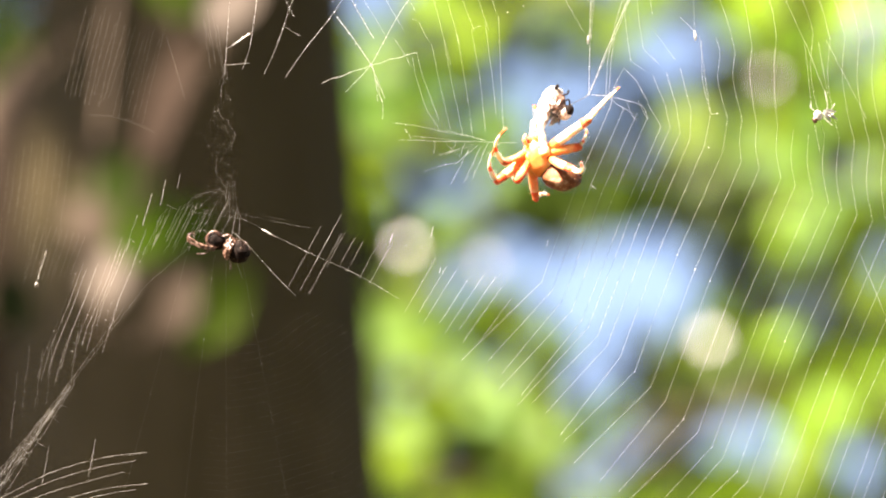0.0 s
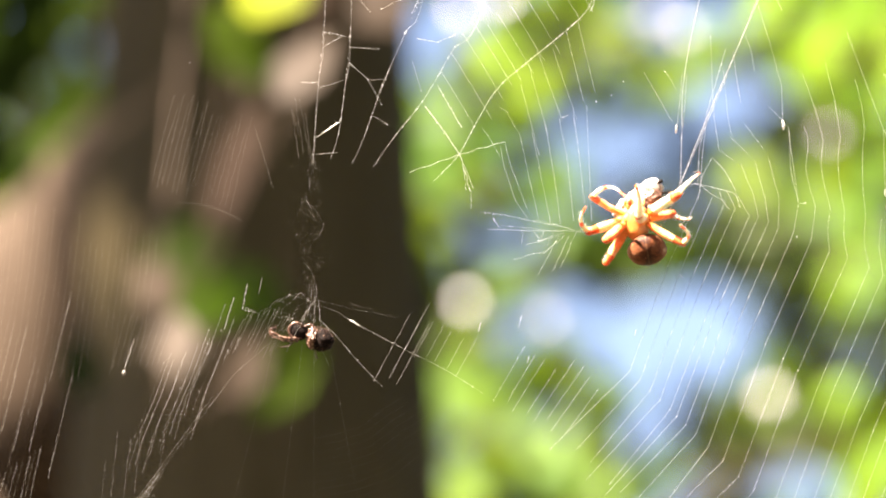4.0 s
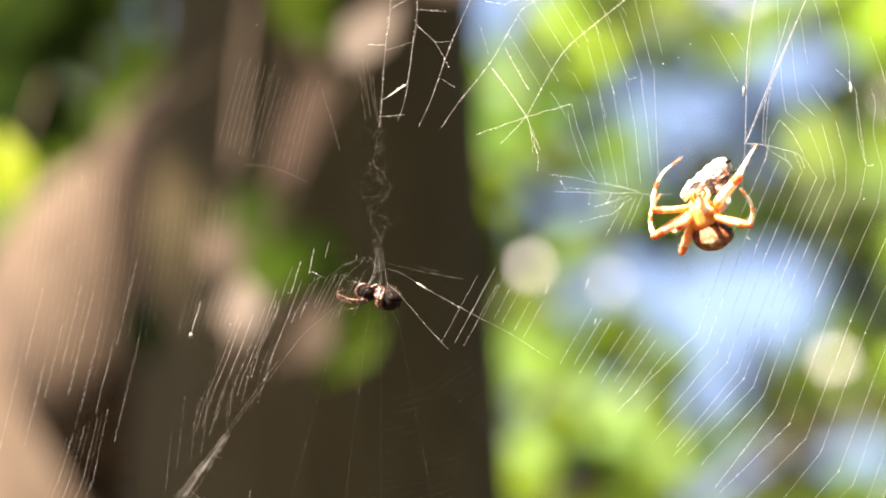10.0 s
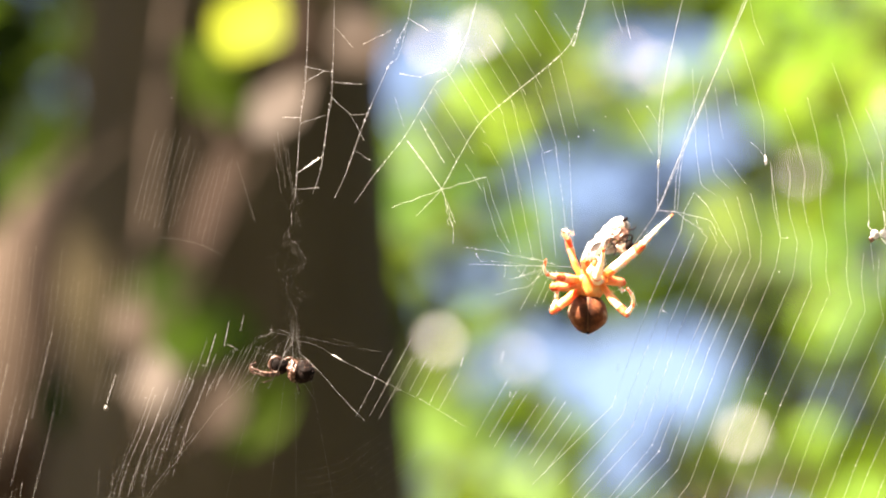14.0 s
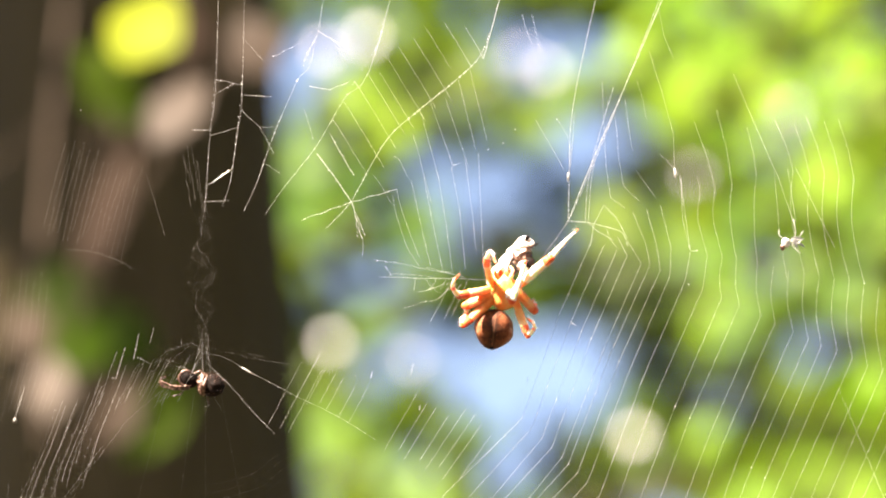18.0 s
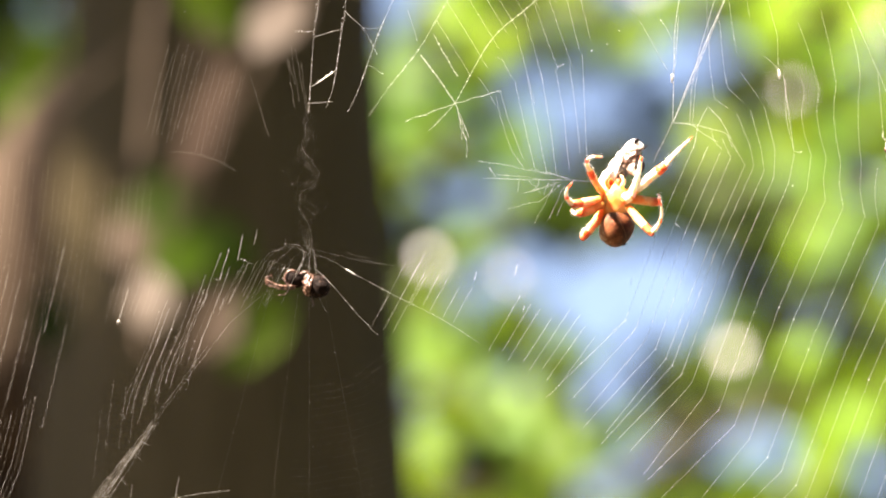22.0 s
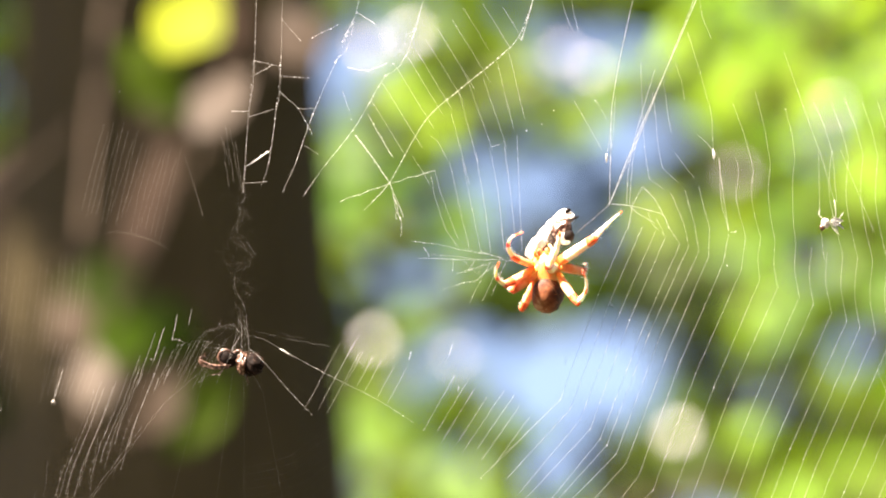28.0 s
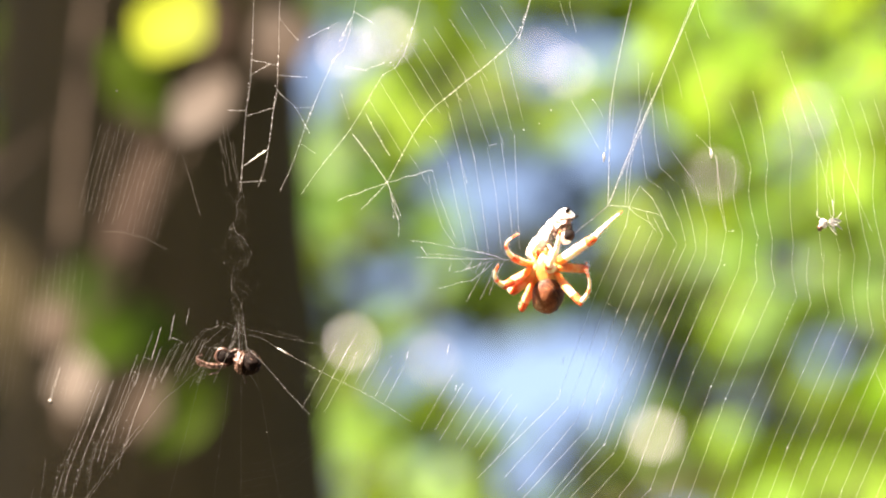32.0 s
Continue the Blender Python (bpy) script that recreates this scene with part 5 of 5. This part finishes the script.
# ---- what moves ----
def motions():
    stand, heads = {}, {}

    def body(t, u, v, lean):
        """The spider in the web's plane, u across and v up in millimetres, leaning in it by degrees."""
        stand[t] = (u, v, radians(lean))
        return t, WEBS @ Matrix.Translation(mmv(u, v, 3)) @ Matrix.Rotation(radians(lean), 4, "Z")

    def hung(t, du, dv, point, tilt, roll):
        """The abdomen with its middle du, dv millimetres from the carapace's, pointing down or turned from there, tilted and rolled by degrees."""
        turn = Matrix.Rotation(-stand[t][2], 4, "Z")
        return t, turn @ Matrix.Translation(mmv(du, dv, -0.6)) @ Matrix.Rotation(radians(point), 4, "Z") @ Matrix.Rotation(radians(tilt), 4, "X") @ Matrix.Rotation(radians(roll), 4, "Y")

    def laid(t, ax, ay, bx, by):
        """The prey from its lower end to its head, in millimetres from the spider."""
        u, v, _ = stand[t]
        long = math.hypot(bx - ax, by - ay)
        dip = math.acos(min(1.0, long / 10.4))
        heads[t] = mmv(u + bx + 2.2, v + by - 2.4)
        return t, WEBS @ Matrix.Translation(mmv(u + ax, v + ay, 2.6)) @ Matrix.Rotation(math.atan2(by - ay, bx - ax), 4, "Z") @ Matrix.Rotation(dip * 0.8, 4, "Y") @ Matrix.Rotation(radians(float(np.interp(t, (14, 17), (0, -25)))), 4, "X")

    def aimed(way, flip):
        """A turn that lays x along the way, with y beside it in the web's plane."""
        x = way.normalized()
        y = Vector((-x.y, x.x, 0)) if math.hypot(x.x, x.y) > 0.05 else Vector((-flip, 0, 0))
        y.normalize()
        return Matrix((x, y, x.cross(y))).transposed()

    def reach(dx, dy, long, sign):
        """A way of the given length whose share in the web's plane is dx, dy; the rest leads out of the plane."""
        flat = math.hypot(dx, dy)
        return Vector((dx, dy, sign * math.sqrt(max(0.0, long * long - flat * flat)))).normalized() * long

    def eased(rows):
        """The rows, with one between where the turn is large."""
        out = [rows[0]]
        for t, m in rows[1:]:
            t0, m0 = out[-1]
            q0, q1 = m0.to_quaternion(), m.to_quaternion()
            steps = 1 + int(q0.rotation_difference(q1).angle / radians(60))
            for k in range(1, steps):
                out.append((t0 + (t - t0) * k / steps, Matrix.LocRotScale(m0.translation.lerp(m.translation, k / steps), q0.slerp(q1, k / steps), None)))
            out.append((t, m))
        return out

    def limber(key, rows):
        """A leg by the places of its knee and its tip, in millimetres from the spider."""
        leg, lower, hip, long, low = legs[key]
        out, fore = {"d": -1, "g": -1}.get(key, 1), {"c": -1, "d": -1, "e": -1, "g": -1}.get(key, 1)
        thigh, shin = [], []
        for t, kx, ky, tx, ty in rows:
            back = Matrix.Rotation(-stand[t][2], 3, "Z")
            knee, tip = back @ Vector((kx, ky, 0)), back @ Vector((tx, ty, 0))
            way = reach(knee.x - hip[0], knee.y - hip[1], long, out)
            at = Vector(hip) + way
            upper = aimed(way, out)
            under = aimed(reach(tip.x - at.x, tip.y - at.y, low, fore), fore)
            thigh.append((t, Matrix.Translation(mmv(*hip)) @ upper.to_4x4()))
            shin.append((t, Matrix.Translation(mmv(long, 0, 0)) @ (upper.transposed() @ under).to_4x4()))
        walk(leg, eased(thigh))
        for piece in lower:
            walk(piece, eased(shin))

    walk(spider, [
        body(0, 23.72, -3.12, 13.7), body(0.5, 26.97, -3.82, 22.2), body(1, 24.12, -3.81, 4.4), body(1.5, 24.51, -5.71, 2.9), body(2, 24.81, -4.22, 11.2), body(2.5, 25.91, -2.41, 0.7),
        body(3, 26.11, -0.61, 4.5), body(3.5, 26.01, 2.1, 4.2), body(5.5, 23.01, -2.47, 1.5), body(6, 22.82, -2.76, 0.9), body(6.5, 23.39, -3.01, 0), body(7, 24.96, -0.65, 5.9),
        body(7.5, 23.83, -1.26, -2.8), body(8, 20.49, -1.27, -4.2), body(8.5, 20.35, -2.54, -2.7), body(9, 20.62, -4.12, 1.8), body(9.5, 24.77, -3.15, 0), body(10, 25.23, -3.97, 4.6),
        body(10.5, 25.15, -3.49, 7.6), body(11, 23.98, -2.1, 1.9), body(11.5, 25.02, -2.11, 1.9), body(12, 21.67, -1.52, 0), body(12.5, 23.53, -0.71, 1.2), body(13, 22.6, -0.9, -0.8),
        body(14, 20.74, -3.11, -0.7), body(16.5, 21.25, -1.83, -1.4), body(17, 21.91, -1.81, -3.4), body(18, 21.25, -2.56, -1.9), body(19, 21.9, -3.31, -5.8), body(20, 20.84, -1.55, -1.1),
        body(21, 20.64, -2.32, -1.3), body(22, 22.64, -3.99, 0.8), body(23, 21.74, -3.76, 2.6), body(24, 21.57, -3.88, 5.8), body(25, 22.8, -3.51, 2.3), body(27.5, 23.37, -2.24, 0.8),
        body(28, 21.92, -2.18, 7.1), body(30, 22.49, -1.66, 1.8), body(32, 22.07, -2.33, 5.8)])
    walk(abdomen, [
        hung(0, 4.3, -3.7, 80, 0, 65), hung(1, 1.5, -4.5, 20, 70, 0), hung(2, 3.5, -3, 112, 0, 65), hung(3, 2.8, -5.7, 18, 25, 0), hung(6, 1, -5.2, 5, 70, 0),
        hung(7, 1.2, -5.5, 15, 25, 0), hung(8, 0.5, -6.7, 0, 15, 0), hung(9, 0.3, -5.5, 5, 55, 0), hung(10, 2.2, -4.3, 98, 0, 65), hung(11, 0.3, -5.3, 5, 70, 0),
        hung(12, -0.7, -5.8, 0, 65, 0), hung(13, 0.8, -6, 0, 20, 0), hung(14, -0.5, -6.1, 0, 15, 0), hung(17, -1.9, -7.1, -8, 10, 0), hung(20, -1, -7, 0, 10, 0),
        hung(23, 0.7, -4.5, 22, 45, 38), hung(25, 0, -4.2, 22, 45, 38), hung(28, 0.5, -4.7, 24, 40, 38), hung(32, 0.8, -4.8, 22, 40, 38)])
    ends = [
        (0, -0.5, 3.5, 4, 11.5), (1, -2.5, 2, 3.5, 10.5), (2, -3, 2.3, -0.7, 9.9), (3, -4, 0.5, 4.5, 4.8), (6, -1.3, 2.5, 5.3, 8.3),
        (7, -4.5, 2, 4.5, 4.9), (8, -0.7, 1.5, 7.7, 8.3), (9, 0.1, 2.7, 8.1, 10.3), (10, -2.8, 3, 5.2, 8.3), (11, -3.7, 2.5, 5, 6),
        (12, -2.5, 1.5, 6.8, 7.8), (13, -2.5, 2.5, 5.5, 7), (14, -0.7, 4, 6.5, 10), (17, -2, 1.5, 5.5, 9.6), (20, -2.5, 1, 6.2, 8.9),
        (23, -2.3, 2.8, 5.3, 11.9), (25, -3.3, 3, 4.7, 11.7), (28, -2.8, 2.7, 5.4, 10.4), (32, -2.4, 2.7, 5.8, 10.6)]
    walk(prey, [laid(t, *(float(np.interp(t, [r[0] for r in ends], [r[k] for r in ends])) for k in (1, 2, 3, 4))) for t in stand])
    limber("a", [
        (0, -5.8, -1.3, -5.5, 4.7), (1, -7.2, 0.8, -3, 10.3), (2, -7, -3, -6.7, 7.3), (3, -6.8, 5.2, -3.6, 3.9), (6, -7.2, 0.7, -0.7, 6.9), (7, -6.4, 6.1, -3.7, 6.3),
        (8, -2.2, 6, -0.3, 4), (9, -5.7, -1, -2.7, 8.2), (10, -8.3, 0.3, -3.5, 9.5), (11, -7.3, 0.5, -1.5, 7.7), (12, -6.5, 1, -2, 7.7), (13, -3.8, 6.2, -0.5, 3.8),
        (14, -4, 7, -3.1, 7.9), (17, -3.3, 5.8, -1.9, 5.6), (20, -2.3, 5, -0.6, 5.7), (23, -5.5, 4.2, -3.8, 8.2), (25, -6.5, 4.5, -4.8, 8), (28, -5.7, 2, -4.2, 6.3),
        (32, -5.4, 1.8, -4.7, 6)])
    limber("b", [
        (0, -7, -4.5, -7.4, 1.3), (1, -7.5, -3.5, -7.8, 2.3), (2, -6.2, -5, -8.5, -0.5), (3, -8.2, -1.7, -9.5, 1.4), (6, -7.7, -3.8, -6, 2.2), (7, -8, -1.5, -6.5, 1),
        (8, -6, -1, -6.3, 1.7), (9, -7, -2.5, -8.2, 2.3), (10, -8.5, -4.5, -7, 4.7), (11, -8.3, -3, -7.7, 1.2), (12, -9, -2.5, -6.7, 1.2), (13, -6, -0.5, -8.8, 2),
        (14, -6, 0.5, -8, 3.5), (17, -8, -0.5, -8.7, 3), (20, -7, -1.3, -6.8, 2.9), (23, -7.5, -1, -8.5, 2.5), (25, -7.6, -1.5, -9.3, 2), (28, -7, -2.8, -8.3, 1),
        (32, -6.9, -3, -8.2, 0.5)])
    limber("c", [
        (0, -3.5, -4.3, -4.5, -2.5), (1, -3.5, -2.7, -4, -1), (2, -3, -4, -4, -2.5), (3, -5, -3.5, -4, -5), (6, -5, -4, -6, -2.5), (7, -5.5, -3.7, -5.2, -2),
        (8, -5, -2.7, -5.3, -4.7), (9, -4.3, -3.7, -4.7, -5), (10, -4, -2.5, -5, -3.5), (11, -6, -3.5, -7.3, -2.2), (12, -6, -3.2, -7, -4.5), (13, -5.5, -3.5, -5, -5),
        (14, -6.5, -1.3, -6.2, -3.5), (17, -7.5, -2, -7.5, -4.8), (20, -6.8, -5, -7.2, -6.5), (23, -6, -2, -6.5, -1.5), (25, -6.8, -2.2, -7.3, -1.5),
        (28, -5.7, -3.7, -6.3, -3), (32, -5.4, -4, -6, -3.3)])
    limber("d", [
        (0, -0.2, -7.5, 2.2, -7), (1, -2.2, -4.7, -1.5, -2.5), (2, -1.3, -5.3, -0.5, -3.5), (3, -5.5, -8.2, -3.5, -5.5), (6, -4, -6.5, -3, -5),
        (7, -4.5, -7, -4.2, -5.5), (8, -5.2, -7, -5.3, -4.7), (9, -4.7, -6.5, -4.3, -4.5), (10, -3.2, -7, -2.2, -4.5), (11, -4.7, -6.8, -4, -5),
        (12, -6.7, -6.5, -5.2, -5), (13, -5.3, -7, -5.8, -4.8), (14, -6.5, -5.5, -5.7, -3.5), (17, -7.5, -6.2, -7.2, -4.5), (20, -7, -6.8, -6.5, -5),
        (23, -4.5, -6.3, -3.7, -4.7), (25, -4.6, -5.5, -3.6, -4.3), (28, -4, -7, -3, -5.5), (32, -3.7, -7, -2.7, -5.5)])
    limber("e", [
        (0, 8.85, 6.1, 14.5, 12), (1, 8, 6.35, 12.8, 12.5), (2, 7.6, 5.85, 12, 11.5), (3, 7, 3.7, 10.8, 7.2), (6, 7.85, 5.35, 12.5, 10.5), (7, 6.6, 4.25, 10, 8.3),
        (8, 9.25, 5, 15.3, 9.8), (9, 8.6, 6.1, 14, 12), (10, 6.5, 6, 9.8, 11.8), (11, 7.25, 5.1, 11.3, 10), (12, 8.1, 5.2, 13, 10.2), (13, 7.6, 4.5, 12, 8.8),
        (14, 8.85, 5.85, 14.5, 11.5), (17, 8.2, 5.35, 13.2, 10.5), (20, 8.5, 5.1, 13.8, 10), (23, 8.2, 5.85, 13.2, 11.5), (25, 7.7, 5.75, 12.2, 11.3),
        (28, 8.35, 5.1, 13.5, 10), (32, 8.5, 5.1, 13.8, 10)])
    limber("f", [
        (0, 0.5, 4, -0.7, 9.5), (1, 0.8, 0.7, 1.2, 3), (2, -0.7, 1, -0.8, 3.7), (3, 1, 1, 1.8, 7), (6, 0.5, -0.5, 0.8, 1.3), (7, 0.5, 1, 0, 7),
        (8, 2.5, -1.7, 5.7, 4.7), (9, -0.7, 2.5, -1.9, 4.5), (10, 0, 1, -0.5, 3), (11, 0, -0.5, -0.5, 1.5), (12, -0.5, -1.2, 2.2, 3.2), (13, 0.5, -0.5, 1.2, 4.5),
        (14, 1, 0.5, 2.1, 5.5), (17, 1, -1.5, 3.5, 5.5), (20, 2, -2.3, 4.2, 4.5), (23, 1.5, 1.7, 2.9, 8.3), (25, 0.7, 1.7, 2.2, 7.5), (28, 0.5, 0.5, 2.5, 6.3),
        (32, 0.8, 0.5, 2.8, 6.5)])
    limber("g", [
        (0, 10, 2, 9, 4.7), (1, 6, 0.5, 6.5, 2), (2, 6, 1.5, 8, 2.3), (3, 6.5, 1.2, 8.7, -1.5), (6, 5.5, -0.3, 6, 1.5), (7, 4.5, 0, 5.5, 1.3), (8, 7.5, -2.5, 7.7, -4),
        (9, 6, -1.5, 6.5, 1), (10, 4, 1, 5, 2.5), (11, 4.5, -1, 5.3, 0.5), (12, 6, -2.2, 6.8, -0.5), (13, 6.5, -1, 5.8, 0.5), (14, 5.5, -0.5, 5.9, -2),
        (17, 5, -3.5, 4, -2), (20, 6.5, -3.5, 6, -1.5), (23, 6.8, 0.3, 7.3, 1.3), (25, 5.7, 0, 6.2, 1.3), (28, 6.5, -0.5, 7.1, 0.7), (32, 7.1, -0.1, 7.6, 1)])
    limber("h", [
        (0, 6.2, -2.5, 7.6, -1.3), (1, 7.3, -4.3, 6.3, -1.3), (2, 9.5, -1.3, 9.3, 3.7), (3, 8.5, -4.2, 8.7, -1.5), (6, 8.1, -4.7, 7.5, 0.3), (7, 5.3, -4.3, 7.8, -1),
        (8, 6.3, -7.5, 7.5, -4), (9, 5.2, -6.3, 6.3, 2), (10, 8.5, -2.3, 6.8, 4), (11, 8, -4, 7.5, 5), (12, 7.8, -5.5, 7.8, 1), (13, 8.8, -4.2, 7, 1),
        (14, 6.2, -6, 6.3, -1.5), (17, 4, -8, 3.5, -4.5), (20, 5, -8.3, 5.8, -5), (23, 6.2, -4.7, 6.9, 2.5), (25, 5.2, -4.8, 5.6, 2.3), (28, 5.5, -6, 6.3, -0.3),
        (32, 6.3, -6, 7.2, -0.3)])
    sway = ((0, 0.3, -0.7), (0.5, 1.5, -0.7), (1, 0.6, -0.1), (2, 1.4, -0.2), (3, 1.1, -0.5), (3.5, 1.0, -0.5), (5.5, 0.4, -0.2), (6, 0.1, 0), (7, 0.3, -0.1), (8, 0.4, 0.6), (9, 0.1, 0.6),
            (10, 0.5, -0.2), (11, -0.1, -0.1), (12, -0.8, 0.8), (13, 0, 0), (14, 0, 0.8), (16.5, -0.1, 1.4), (18, 0.2, 1.2), (20, -0.4, 1.1), (21, -0.1, 1.6), (23, 0.5, 0.6), (25, 0.5, 0.6), (28, 0.7, 0.9), (32, 0.9, 0.5))
    for o in hub_threads:
        walk(o, [(t, Matrix.Translation(mmv(x, y))) for t, x, y in sway])
    def swayed(t):
        return mmv(*(float(np.interp(t, [r[0] for r in sway], [r[k] for r in sway])) for k in (1, 2)))

    hub = near(1110, 359)
    pulls = []
    for t in stand:
        root, end = hub + swayed(t), heads[t]
        pulls.append((t, Matrix.Translation(root) @ Matrix.Rotation(math.atan2(end.y - root.y, end.x - root.x), 4, "Z")))
    walk(tether, pulls)
    walk(small, [(t, WEBS @ Matrix.Translation(near(455 + x, 630 - y, -4)) @ Matrix.Rotation(radians(a), 4, "Z")) for t, x, y, a in (
        (0, 12, -2, -12), (1, 6, 0, -10), (2, 2, 2, 0), (3, 0, 0, 0), (5.5, 8, -6, -14), (6, 3, 0, -2), (7, 8, 2, -10), (8, 3, 0, 0), (9, 9, 6, -8), (10, 4, 0, 0),
        (13, 0, 0, 0), (19, 1, -2, 0), (23, 4, 0, -3), (24, 2, 0, 0), (28, 2, 2, 0), (32, 2, 2, 0))])
    root = near(470, 580, -2)
    for piece, share in ((leash, 1.0), (second_leash, 0.6)):
        walk(piece, [(t, Matrix.Translation(root) @ Matrix.Rotation(radians(a * share), 4, "Z") @ Matrix.Translation(-root)) for t, a in (
            (0, 2), (1, 0), (5.5, 0), (6, 1), (6.5, 8), (7, 20), (7.5, 13), (8, 5), (8.5, 10), (9, 16), (9.5, 8), (10, -1), (11, 2), (13, 0), (17, 3), (19, -2), (22, 0), (24, 3), (28, 0), (32, 0))])
    for o in retreat:
        walk(o, [(t, Matrix.Translation(mmv(x, y))) for t, x, y in ((0, 1.2, 3.0), (0.5, 1.2, 2.2), (1, 0.8, 2.2), (2, 0.3, 1.0), (3, 0, 0), (3.5, 0, 0), (5.5, 0.4, 2.4), (6, 0, 0.3), (7, 1.0, 1.7), (8, 0.4, 0.3), (9, 0.8, 1.2), (10, 0, 0), (32, 0, 0))])
    walk(husk, [(t, WEBS @ Matrix.Translation(near(1500 + x, 388 + y, 1)) @ Matrix.Rotation(radians(a), 4, "Z")) for t, x, y, a in (
        (0, 24, 8, 5), (1, 27, 4, 4), (2, 16, 8, 3), (6, -5, 0, 0), (9, 4, -4, 2), (13, 0, 0, 0), (19, 3, -10, 4), (25, 2, -4, 3), (28, 5, -10, 0), (32, 6, -8, 0))])


motions()
